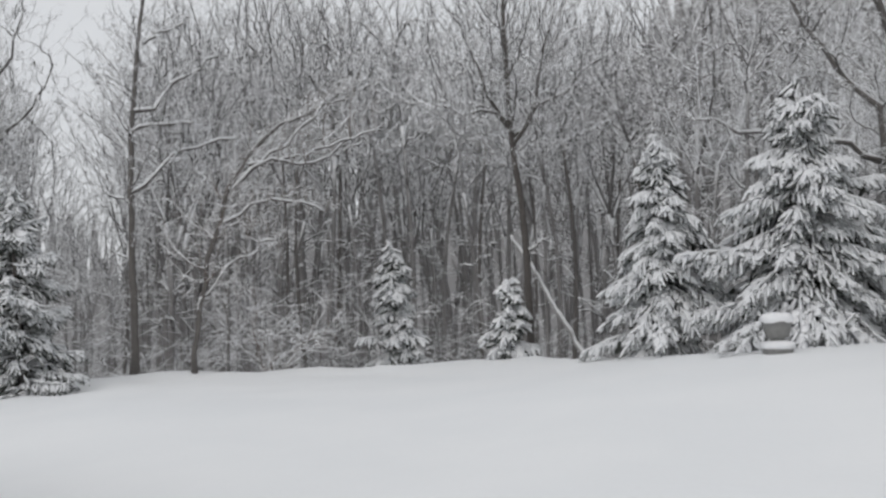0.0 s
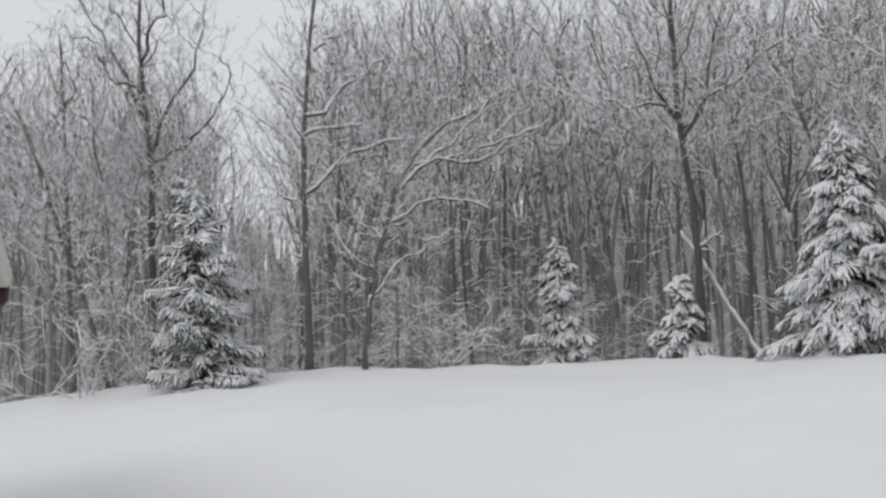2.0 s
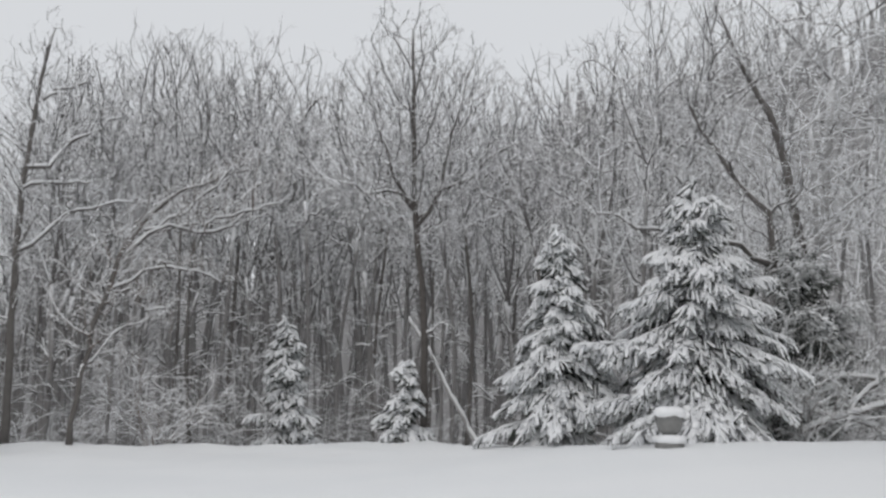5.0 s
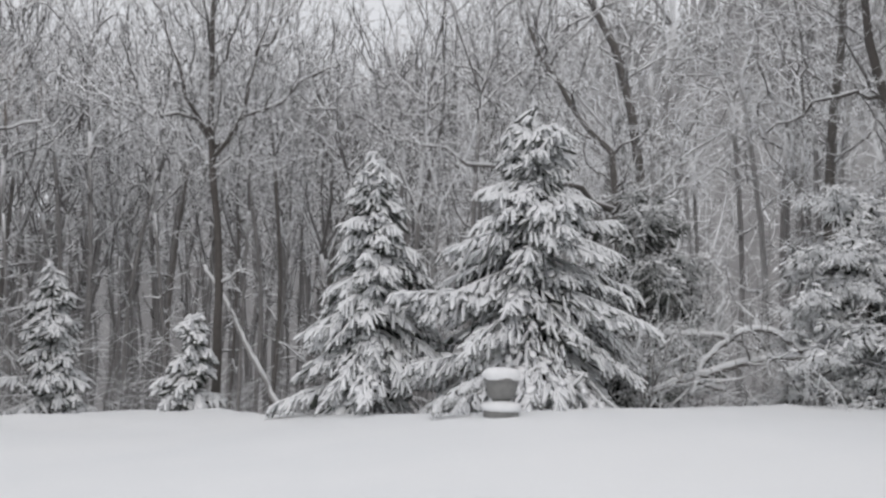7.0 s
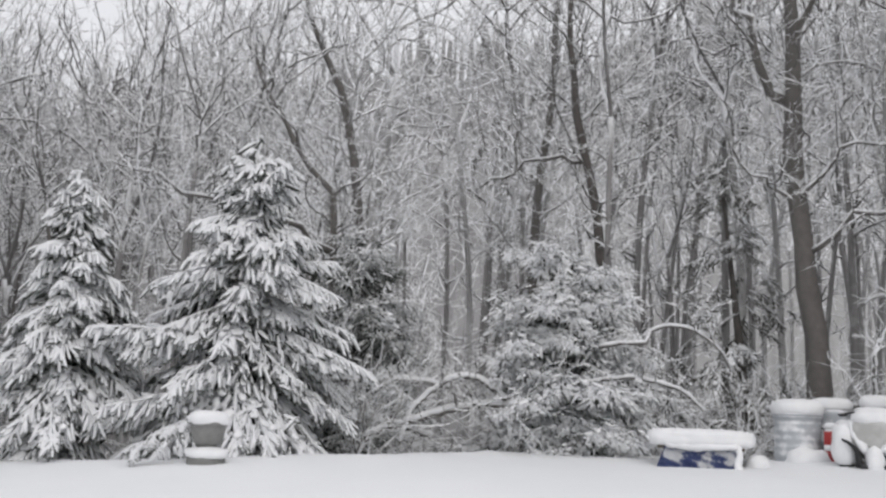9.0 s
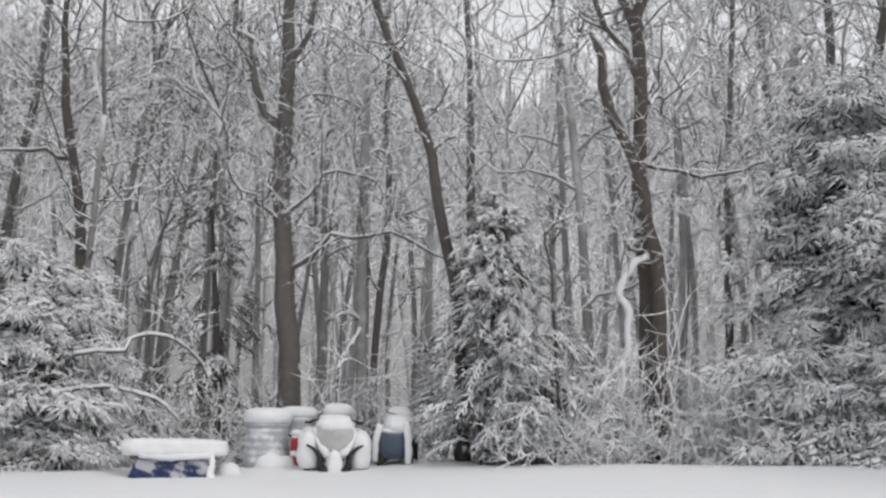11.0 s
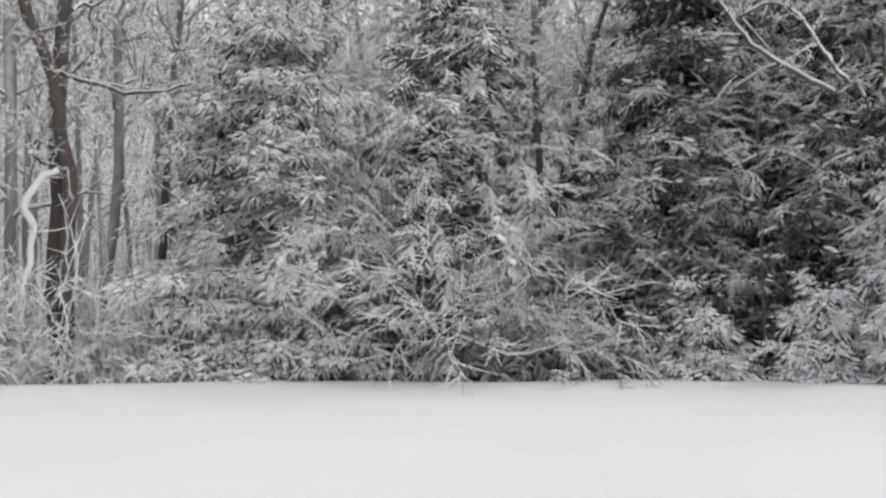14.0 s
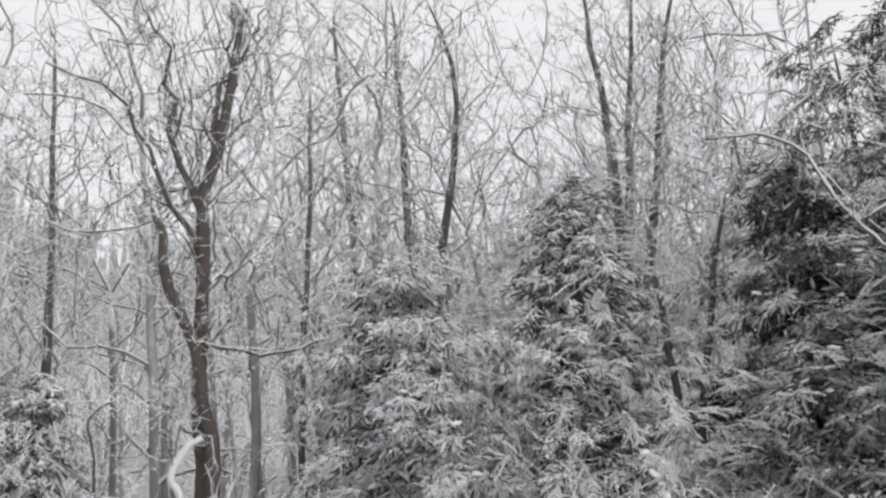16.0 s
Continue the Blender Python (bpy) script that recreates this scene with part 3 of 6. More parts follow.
    if lumps:
        lumps = np.array(lumps)
        child("snow_load", scatter("snow_load", PILLOWS, lumps, rng.integers(0, 4, len(lumps))), M_SNOW, tree, "lumps of fresh snow on the boughs")["kind"] = "stuff"
    return tree


SPRUCE = "dark green spruce weighed down with fresh snow"


def tufts(rows):
    """Blunt hanging fingers of needles: rows of root, direction, length, width, sag."""
    s = np.asarray(rows, float)
    p, d, ln, w, sag = s[:, 0:3], unit(s[:, 3:6]), s[:, 6:7], s[:, 7:8], s[:, 8:9]
    side = unit(np.cross(np.array([0, 0, 1.0]), d) + 1e-5)
    top = np.cross(d, side)
    rings = []
    for f, k in ((0.0, 0.55), (0.4, 1.0), (0.8, 0.85)):
        c = p + d * ln * f - np.array([0, 0, 1.0]) * sag * ln * f * f
        rings += [c + side * w * k - top * w * k * 0.55, c + top * w * k * 0.8, c - side * w * k - top * w * k * 0.55]
    rings.append(p + d * ln - np.array([0, 0, 1.0]) * sag * ln)
    v = np.stack(rings, 1)
    k = np.arange(3)
    q = np.concatenate([np.stack([k, (k + 1) % 3, (k + 1) % 3 + 3, k + 3], -1) + 3 * i for i in range(2)])
    t = np.stack([k + 6, (k + 1) % 3 + 6, np.full(3, 9)], -1)
    off = (np.arange(len(s)) * 10)[:, None, None]
    return v.reshape(-1, 3), (q[None] + off).reshape(-1, 4), (t[None] + off).reshape(-1, 3)


def whorled(name, at, height, radius, label, seed, power=0.8, droop=25, upturn=14, gap=0.27, arms=9, tuft=(0.17, 0.034), dense=30, needles=None, core=None, load=0.6, lean=(0, 0), lobes=0.2, uneven=0.15, bare=0.0, group="conifers", topknot=0.14, pads=(0.07, 0.13), clump=0.0):
    """A spruce of separate arms set in rings, each hung with tufts and carrying a ridge of snow."""
    rng = np.random.default_rng(seed)
    x, y = at
    height += fall(x, y)
    base = np.array([x, y, ground_z(x, y) - 0.05])
    tree = thing(name, base, label, "tree", group)
    top = np.array([lean[0], lean[1], height])
    child("trunk", tube("trunk", smooth_path([(0, 0, 0), tuple(top * 0.5), tuple(top)], 9), np.linspace(0.016 * height + 0.02, 0.012, 9), 8, 0.06, seed), M_BARK_DARK, tree)
    rows, fine, lumps, deeps = [], [], [], []
    up = np.array([0, 0, 1.0])
    z = max(0.12, bare)
    while z < height - 0.1:
        f = z / height
        reach = radius * (1 - f) ** power + 0.05
        n = max(5, int(arms * (0.55 + 0.45 * min(1.0, reach / radius * 1.3))))
        turn = rng.uniform(0, 6.28)
        for k in range(n):
            a = turn + 6.283 * (k + rng.normal() * 0.22) / n
            lobe = noise.noise(Vector((math.cos(a) * 1.4, math.sin(a) * 1.4, z * 0.8 + seed * 3.7)))
            ln = reach * (1 + 2 * lobes * lobe) * (1 + uneven * rng.normal()) * (1 if rng.uniform() < 0.8 else 0.7)
            ln = min(max(0.12, ln), reach * 1.22) * (0.82 + 0.18 * min(1.0, f / 0.15))
            dip = math.radians(droop * (1.2 - 1.1 * f) + rng.normal() * 11 - (28 if f > 1 - topknot else 0))
            out = np.array([math.cos(a), math.sin(a), 0])
            side = np.array([-out[1], out[0], 0])
            root = top * f + up * max(-z + 0.1, rng.normal() * gap * 1.1)
            bend = rng.normal() * 0.12
            rise = math.tan(math.radians(upturn))

            def arm(s):
                return root + out * ln * s * math.cos(dip) + side * bend * ln * s * s + up * (0.12 * ln * s * (1 - s) * 2 - ln * s * math.sin(dip) + 0.5 * rise * ln * s * s * s)

            ridge = 0 if clump else 5 if ln > 0.5 else 3
            for i in range(ridge):
                s0, s1 = 0.15 + 0.85 * i / ridge, 0.15 + 0.85 * (i + 1.35) / ridge
                p0, p1 = arm(s0), arm(min(s1, 1.06))
                rows.append((*p0, *(p1 - p0), np.linalg.norm(p1 - p0), tuft[1] * rng.uniform(0.9, 1.3), 0.05))
            if clump:
                for c in np.arange(1.0, 0.3, -0.5 * clump / max(ln, 0.3)):
                    mid = arm(c) + side * rng.normal() * 0.16 * ln * c + up * rng.normal() * 0.05
                    ball = clump * rng.uniform(0.6, 1.3)
                    way = rng.normal(size=(int(dense * 1.35), 3)) * np.array([0.8, 0.8, 0.5]) + out * 0.45 - up * 0.3
                    p = mid + way * ball * rng.uniform(0.1, 0.45, (len(way), 1))
                    e = p + (unit(way) - up * 0.35) * ball * rng.uniform(0.2, 0.42, (len(way), 1))
                    fine.append(np.concatenate([p, e, np.full((len(way), 1), tuft[1] * 0.68), np.zeros((len(way), 1))], 1))
                    if rng.uniform() < load:
                        for _ in range(3):
                            w = ball * rng.uniform(0.18, 0.45)
                            m = frame_of(out + side * rng.normal() * 0.8 - up * 0.4, w, rng.normal() * 0.3) * np.array([[1.4, rng.uniform(0.5, 1.0), 0.45]])
                            lumps.append(np.concatenate([m, (mid + rng.normal(size=3) * ball * np.array([0.3, 0.3, 0.1]) + up * ball * 0.22)[:, None]], 1))
            count = 0 if clump else int(ln * dense) + 3
            for i in range(count):
                s = 0.25 + 0.78 * ((i + rng.uniform(0, 1)) / count) ** 0.8
                sd = 1 if i % 2 else -1
                frond = 0.2 * ln * math.sin(math.pi * min(1.0, 0.1 + 0.95 * s)) * rng.uniform(0, 1.2)
                p = arm(s) + side * sd * frond - up * (0.25 * frond)
                d = out * rng.uniform(0.1, 1.0) + side * sd * rng.uniform(0.0, 0.7) - up * rng.uniform(0.3, 1.3)
                rows.append((*p, *d, tuft[0] * rng.uniform(0.45, 1.5) * (0.65 + 0.35 * min(1, ln / 0.6)), tuft[1] * rng.uniform(0.75, 1.25), 0.25))
            if not clump and rng.uniform() < load:
                for s in np.arange(0.3, 1.0, 0.11 / max(ln, 0.3)):
                    if rng.uniform() < 0.2:
                        continue
                    w = rng.uniform(*pads) * (0.7 + 0.6 * math.sin(math.pi * s))
                    dd = arm(s + 0.05) - arm(s - 0.05)
                    m = frame_of(dd, w, rng.normal() * 0.25) * np.array([[1.5, rng.uniform(0.7, 1.2), 0.5]])
                    lumps.append(np.concatenate([m, (arm(s) + side * rng.normal() * 0.08 * ln + up * tuft[1] * 0.6)[:, None]], 1))
            for _ in range(int(2 + ln * 5)):
                p = arm(rng.uniform(0.1, 0.72)) + side * rng.normal() * 0.12 * ln - up * rng.uniform(0.03, 0.12)
                d = out * rng.uniform(0.0, 1.0) + side * rng.normal() * 0.8 - up * rng.uniform(0.0, 1.0)
                deeps.append((*p, *d, tuft[0] * rng.uniform(1.0, 1.9), tuft[1] * rng.uniform(1.2, 2.0), 0.2))
        z += gap * rng.uniform(0.8, 1.2) * (0.65 + 0.35 * (1 - f))
    for k in range(8):
        rows.append((*(top - up * rng.uniform(0.02, 0.3)), *(rng.normal(size=2) * 0.35), 1.0, rng.uniform(0.1, 0.2), 0.022, 0.0))
    child("crown", rod_mesh("crown", np.concatenate(fine)) if clump else mesh_of("crown", *tufts(rows)), needles or M_NEEDLE, tree, "drooping needled boughs under snow")["kind"] = "stuff"
    child("inner_crown", mesh_of("inner_crown", *tufts(deeps)), core or M_CORE, tree, "dark needled boughs within")["kind"] = "stuff"
    if lumps:
        lumps = np.array(lumps)
        child("snow_load", scatter("snow_load", PILLOWS, lumps, rng.integers(0, 4, len(lumps))), M_SNOW, tree, "lumps of fresh snow on the boughs")["kind"] = "stuff"
    return tree


def shrub(name, at, height, stems, label, seed, spread=0.55, kids=(7, 7), twig=None, lift=0.05, r=0.018):
    """A many-stemmed bush of fine snowed twigs."""
    rng = np.random.default_rng(seed)
    x, y = at
    bush = thing(name, (x, y, ground_z(x, y) - 0.04), label, "shrub", "shrubs")
    height += fall(x, y)
    for _ in range(stems):
        segs = []
        a = rng.uniform(0, 2 * np.pi)
        s = rng.uniform(0.1, 1.0) * spread
        sprout(segs, rng, (np.cos(a) * 0.12, np.sin(a) * 0.12, 0), (np.cos(a) * s, np.sin(a) * s, 1), height * rng.uniform(0.65, 1.0), r, 0, kids, lift, 0.34, 0.007)
        child("stem", rod_mesh("stem", segs), twig or M_TWIG, bush)
    return bush

# ---- conifers along the wood's edge ----
whorled("spruce", (-7.4, 17.1), 3.8, 1.02, "narrow dark green spruce with clumps of snow", 21, 0.72, 12, 18, 0.22, 6, (0.15, 0.024), 42, M_NEEDLE, None, 0.75, (-0.25, -0.1), 0.25, 0.25, pads=(0.08, 0.17))
whorled("spruce", (-1.0, 22.07), 2.55, 0.95, "small grey-green spruce coated in snow", 22, 0.85, 34, 10, 0.17, 6, (0.18, 0.034), 28, M_NEEDLE_WHITE, None, 0.5, (-0.15, 0), 0.25, 0.25)
whorled("spruce", (1.36, 19.4), 1.65, 0.68, "small young spruce bowed under snow", 23, 0.85, 36, 8, 0.16, 6, (0.16, 0.034), 30, M_NEEDLE_WHITE, None, 0.6, (0, 0), 0.25, 0.25)
whorled("spruce", (3.5, 15.25), 3.4, 1.55, "tall spruce thickly coated in white snow", 24, 0.98, 50, 6, 0.125, 5, (0.17, 0.023), 48, M_NEEDLE_WHITE, None, 0.35, (0, 0), 0.28, 0.25, topknot=0.2)
whorled("spruce", (5.5, 14.6), 4.0, 2.6, "broad spruce with long snow-laden drooping boughs", 25, 0.95, 44, 10, 0.14, 6, (0.17, 0.024), 44, M_NEEDLE_WHITE, None, 0.35, (0, 0), 0.3, 0.25, topknot=0.16)
whorled("spruce", (7.75, 15.6), 2.9, 1.15, "dark brownish spruce half hidden behind a broader one", 25, 0.5, 34, 6, 0.17, 5, (0.16, 0.022), 30, M_NEEDLE_DARK, None, 0.3, (0, 0), 0.45, 0.3, clump=0.3)
whorled("spruce", (9.95, 13.5), 2.75, 1.45, "rounded ragged spruce with thick caps of snow", 26, 0.4, 24, 4, 0.16, 6, (0.14, 0.022), 40, M_NEEDLE_MID, None, 0.95, (0, 0), 0.45, 0.35, clump=0.3)
conifer("hemlock", (13.6, 13.1), 4.9, 1.1, "thin sparse hemlock with frosted drooping branches", 27, "spray", size=0.55, cover=1.6, needles=M_NEEDLE_GREY, load=0.12, power=0.5, lean=(-0.3, 0.4), lobes=0.4, inner=0.15)
conifer("spruce", (12.9, 7.85), 3.85, 1.2, "ragged twiggy spruce with snow crusted on top", 28, "spray", size=0.46, cover=3.6, load=0.4, power=0.5, droop=18, lean=(-0.15, 0.3), lobes=0.4, scatter_deg=18, needles=M_NEEDLE_WHITE, pad=(0.1, 0.24), core=M_CORE_GREY, inner=0.55)
whorled("hemlock", (15.0, 3.55), 5.3, 2.2, "dark ragged hemlock hung with clumps of snow", 29, 0.42, 38, 6, 0.16, 5, (0.17, 0.022), 36, M_NEEDLE_MID, None, 0.85, (0, 0), 0.6, 0.4, pads=(0.06, 0.14), clump=0.34)
conifer("hemlock", (15.8, 0.75), 7.1, 3.7, "large bushy hemlock with frosted grey twigs", 30, "curl", size=0.52, cover=2.9, load=0.06, needles=M_TWIG_LAYER, power=0.62, droop=14, lobes=0.4, scatter_deg=20, core=M_CORE_GREY, inner=0.55)
conifer("hemlock", (14.15, 1.1), 3.7, 1.85, "bushy low evergreen veiled in snowy brown twigs", 36, "curl", size=0.46, cover=2.7, load=0.03, needles=M_TWIG_LAYER, power=0.5, droop=10, lobes=0.4, scatter_deg=20, core=M_CORE, inner=0.55, skirt=0.2)
whorled("hemlock", (14.5, 2.7), 2.6, 1.9, "low dark hemlock under crusted snow", 34, 0.5, 28, 8, 0.16, 6, (0.16, 0.021), 36, M_NEEDLE_MID, M_CORE_GREY, 0.75, (0, 0), 0.5, 0.35, pads=(0.06, 0.14), clump=0.3)
whorled("hemlock", (14.2, 4.35), 1.5, 1.3, "low frosted hemlock spreading over the snow", 37, 0.5, 24, 8, 0.16, 6, (0.16, 0.022), 34, M_NEEDLE_WHITE, M_CORE_GREY, 0.7, (0, 0), 0.45, 0.35, clump=0.3)
whorled("spruce", (14.95, -2.6), 6.3, 2.5, "tall dark spruce with patches of snow", 32, 0.5, 46, 8, 0.17, 5, (0.18, 0.023), 34, M_NEEDLE_DARK, None, 0.45, (0, 0), 0.5, 0.35, pads=(0.06, 0.16), clump=0.34)
conifer("hemlock", (17.6, -4.6), 10.2, 3.4, "tall hazy evergreen with frosted grey needles", 38, "spray", size=0.95, cover=1.9, load=0.0, needles=M_NEEDLE_GREY, power=0.42, droop=18, lobes=0.4, scatter_deg=20, inner=0.3)
whorled("spruce", (14.1, -5.0), 8.8, 2.9, "very dark tall spruce with a few snow-laden boughs", 33, 0.5, 46, 8, 0.2, 5, (0.2, 0.025), 30, M_NEEDLE_DARK, None, 0.35, (0, 0), 0.5, 0.35, pads=(0.06, 0.16), clump=0.36)
conifer("spruce", (15.9, -4.3), 6.8, 2.0, "dark spruce crowded between its neighbours", 39, "spray", size=0.6, cover=1.5, load=0.1, needles=M_NEEDLE_DARK, power=0.5, droop=38, lobes=0.45, scatter_deg=14, pad=(0.1, 0.22), core=M_CORE, inner=0.5)
conifer("bare_bush", (13.0, -3.0), 3.9, 1.5, "thin spreading bush of snow-lined twigs before dark spruces", 51, "curl", size=0.6, cover=1.3, load=0.0, needles=M_TWIG, power=0.5, droop=4, lobes=0.5, scatter_deg=24, inner=0.0, stem=0.3)
conifer("bare_bush", (12.8, -4.6), 5.2, 1.4, "thin spreading bush of snow-lined twigs before dark spruces", 53, "curl", size=0.6, cover=1.2, load=0.0, needles=M_TWIG, power=0.4, droop=0, lobes=0.5, scatter_deg=24, inner=0.0, stem=0.3)
whorled("young_spruce", (12.85, -2.2), 1.1, 0.75, "small spruce bowed under white snow", 140, 0.6, 42, 8, 0.2, 6, (0.13, 0.022), 36, M_NEEDLE_WHITE, None, 0.8, lobes=0.35, uneven=0.3, clump=0.26)
whorled("young_spruce", (12.5, -3.6), 1.3, 0.8, "small spruce bowed under white snow", 141, 0.6, 42, 8, 0.2, 6, (0.13, 0.022), 36, M_NEEDLE_WHITE, None, 0.8, lobes=0.35, uneven=0.3, clump=0.26)
whorled("young_spruce", (12.1, -4.5), 2.9, 0.7, "small spruce bowed under white snow", 142, 0.6, 42, 8, 0.2, 6, (0.13, 0.022), 36, M_NEEDLE_WHITE, None, 0.8, lobes=0.35, uneven=0.3, clump=0.26)

# ---- shrubs and saplings in front of the wood ----
shrub("shrub", (13.55, 1.35), 3.5, 9, "dense twiggy brown shrub lined with snow", 201, 0.6, (8, 9), M_TWIG_BROWN, 0.02)
shrub("shrub", (13.6, 0.2), 2.6, 6, "arching bare shrub lined with snow", 202, 0.8, (7, 8), M_TWIG_BROWN, -0.03)
shrub("shrub", (7.3, 14.6), 2.7, 6, "wispy bare sapling lined with snow", 204, 0.7, (7, 8), M_TWIG_LAYER)
shrub("shrub", (6.6, 15.2), 2.3, 4, "wispy bare sapling lined with snow", 205, 0.7, (7, 7), M_TWIG_LAYER)
shrub("shrub", (-8.6, 17.3), 2.6, 5, "leafless sapling clump at the wood's edge", 206, 0.5, (6, 6), M_TWIG_HERO)
shrub("shrub", (-9.9, 17.2), 3.0, 4, "leafless sapling clump at the wood's edge", 207, 0.4, (6, 6), M_TWIG_HERO)
shrub("shrub", (-3.6, 20.5), 2.2, 6, "low brown bush beside the leaning tree", 208, 0.6, (7, 7), M_TWIG_BROWN)
shrub("shrub", (12.3, 12.2), 1.4, 7, "low tangled shrub crusted with snow", 209, 0.8, (7, 8), M_TWIG_LAYER)
shrub("shrub", (13.3, 11.3), 1.5, 6, "low tangled shrub crusted with snow", 210, 0.8, (7, 8), M_TWIG_LAYER)
shrub("shrub", (13.9, 8.9), 1.5, 6, "low tangled shrub crusted with snow", 211, 0.8, (7, 8), M_TWIG_LAYER)
shrub("shrub", (14.2, 6.7), 0.8, 6, "low tangled shrub crusted with snow", 212, 0.8, (7, 8), M_TWIG)
shrub("shrub", (14.5, 4.9), 1.2, 6, "low tangled shrub crusted with snow", 213, 0.9, (7, 8), M_TWIG)

shrub("shrub", (13.3, 5.75), 0.5, 7, "low pale scrub thick with snow at the trees' feet", 230, 0.9, (7, 8), M_SCRUB, -0.02)
shrub("shrub", (13.4, 6.6), 0.45, 6, "low pale scrub thick with snow at the trees' feet", 231, 0.9, (7, 8), M_SCRUB, -0.02)
shrub("shrub", (13.5, 5.2), 0.6, 7, "low pale scrub thick with snow at the trees' feet", 232, 0.9, (7, 8), M_SCRUB, -0.02)
shrub("shrub", (14.6, 5.35), 2.3, 6, "low pale scrub thick with snow at the trees' feet", 233, 0.9, (7, 8), M_SCRUB, -0.02)
shrub("shrub", (15.6, 5.9), 2.6, 6, "low pale scrub thick with snow at the trees' feet", 234, 0.9, (7, 8), M_SCRUB, -0.02)
shrub("shrub", (15.2, 6.9), 2.3, 6, "low pale scrub thick with snow at the trees' feet", 235, 0.9, (7, 8), M_SCRUB, -0.02)
shrub("shrub", (14.3, 7.4), 1.2, 5, "low pale scrub thick with snow at the trees' feet", 236, 0.9, (7, 8), M_SCRUB, -0.02)

# ---- bare trees one can tell apart ----
bare_tree("bare_tree", [(-10.2, 20.73, 0), (-10.27, 20.69, 3.16), (-10.33, 20.66, 5.52), (-10.46, 20.6, 6.98), (-10.55, 20.56, 8.45), (-10.42, 20.62, 10.0)], 0.12, "tall bare oak with an upright snow-lined crown", 64, 0.4, 2.7, (7, 7), 41, bark=M_BARK_DARK, loaded=0.004, branches=[
    ([(-10.31, 20.65, 5.18), (-9.59, 20.65, 5.61), (-8.80, 20.65, 6.24), (-8.38, 20.65, 7.01)], 0.05),
    ([(-10.46, 20.65, 6.30), (-10.88, 20.65, 7.24), (-11.62, 20.65, 8.48), (-12.15, 20.65, 9.33)], 0.05),
    ([(-10.52, 20.65, 7.63), (-10.09, 20.65, 8.55), (-9.81, 20.65, 9.61)], 0.05),
    ([(-10.36, 20.65, 5.38), (-9.89, 20.65, 6.41), (-9.23, 20.65, 7.44), (-8.96, 20.65, 8.42)], 0.05),
    ([(-10.46, 20.65, 6.83), (-11.30, 20.65, 7.39), (-11.78, 20.65, 8.22)], 0.05)])
bare_tree("bare_tree", [(-12.25, 20.75, 0), (-12.36, 20.69, 2.69), (-12.44, 20.64, 5.62), (-12.49, 20.62, 7.11), (-12.56, 20.57, 8.5)], 0.085, "slender bare tree lined with snow", 26, 0.4, 1.8, (6, 5), 42, loaded=0.004, branches=[
    ([(-12.44, 20.65, 6.50), (-12.70, 20.65, 7.18), (-13.01, 20.65, 7.74)], 0.035),
    ([(-12.45, 20.65, 6.63), (-12.14, 20.65, 7.29), (-12.03, 20.65, 8.10)], 0.035)])
bare_tree("bare_tree", [(-10.59, 19.4, 0), (-10.96, 19.2, 1.63), (-11.58, 18.86, 3.81), (-11.94, 18.66, 5.27), (-12.3, 18.46, 6.23)], 0.075, "slender bare tree leaning outward from the wood", 20, 0.35, 1.6, (5, 4), 43)
bare_tree("bare_tree", [(-6.3, 19.74, 0), (-6.32, 19.73, 2.34), (-6.35, 19.72, 4.25), (-6.32, 19.73, 5.71), (-6.23, 19.76, 6.95), (-6.0, 19.83, 8.85)], 0.095, "tall bare tree with long snowy side limbs", 24, 0.4, 1.5, (6, 6), 44, branches=[
    ([(-6.35, 19.72, 4.19), (-5.96, 19.85, 4.56), (-5.56, 19.97, 4.97), (-4.76, 20.23, 5.29), (-4.3, 20.33, 5.37)], 0.045),
    ([(-6.33, 19.73, 5.47), (-5.91, 19.86, 5.58), (-5.11, 20.12, 5.75)], 0.035),
    ([(-6.28, 19.74, 5.9), (-5.91, 19.86, 5.91), (-5.69, 19.93, 6.35), (-5.11, 20.11, 6.81), (-4.65, 20.26, 7.14)], 0.045),
    ([(-6.1, 19.8, 7.33), (-5.7, 19.92, 7.6), (-5.23, 20.07, 7.93)], 0.03)], loaded=0.03)
bare_tree("bare_tree", [(-5.01, 19.48, 0), (-4.93, 19.5, 1.62), (-4.71, 19.56, 2.78), (-4.37, 19.65, 3.84), (-4.03, 19.73, 4.8), (-3.57, 19.85, 5.28), (-2.76, 20.06, 5.84), (-1.93, 20.27, 6.17)], 0.07, "leaning bare tree with snow-covered spreading limbs", 44, 0.35, 1.5, (7, 6), 45, crook=0.07, twig=M_TWIG_BROWN, branches=[
    ([(-4.48, 19.61, 3.49), (-3.91, 19.74, 3.84), (-3.11, 19.92, 3.96), (-2.41, 20.08, 3.73)], 0.04),
    ([(-4.26, 19.66, 4.2), (-3.57, 19.81, 4.74), (-2.75, 19.98, 4.8), (-1.81, 20.18, 5.29)], 0.045),
    ([(-4.93, 19.5, 1.75), (-4.53, 19.7, 2.44), (-4.09, 19.9, 2.82), (-3.6, 20.0, 3.05)], 0.03),
    ([(-3.94, 19.75, 4.72), (-3.22, 19.8, 5.08), (-2.61, 19.9, 5.72), (-2.3, 19.9, 6.1)], 0.035),
    ([(-3.5, 19.85, 4.75), (-2.68, 19.9, 4.99), (-1.9, 19.9, 5.2), (-1.3, 19.9, 5.4)], 0.03),
    ([(-4.69, 19.6, 3.2), (-4.24, 19.7, 3.51), (-3.95, 19.75, 3.47), (-3.85, 19.75, 3.18), (-3.41, 19.75, 3.16)], 0.028)], loaded=0.026)
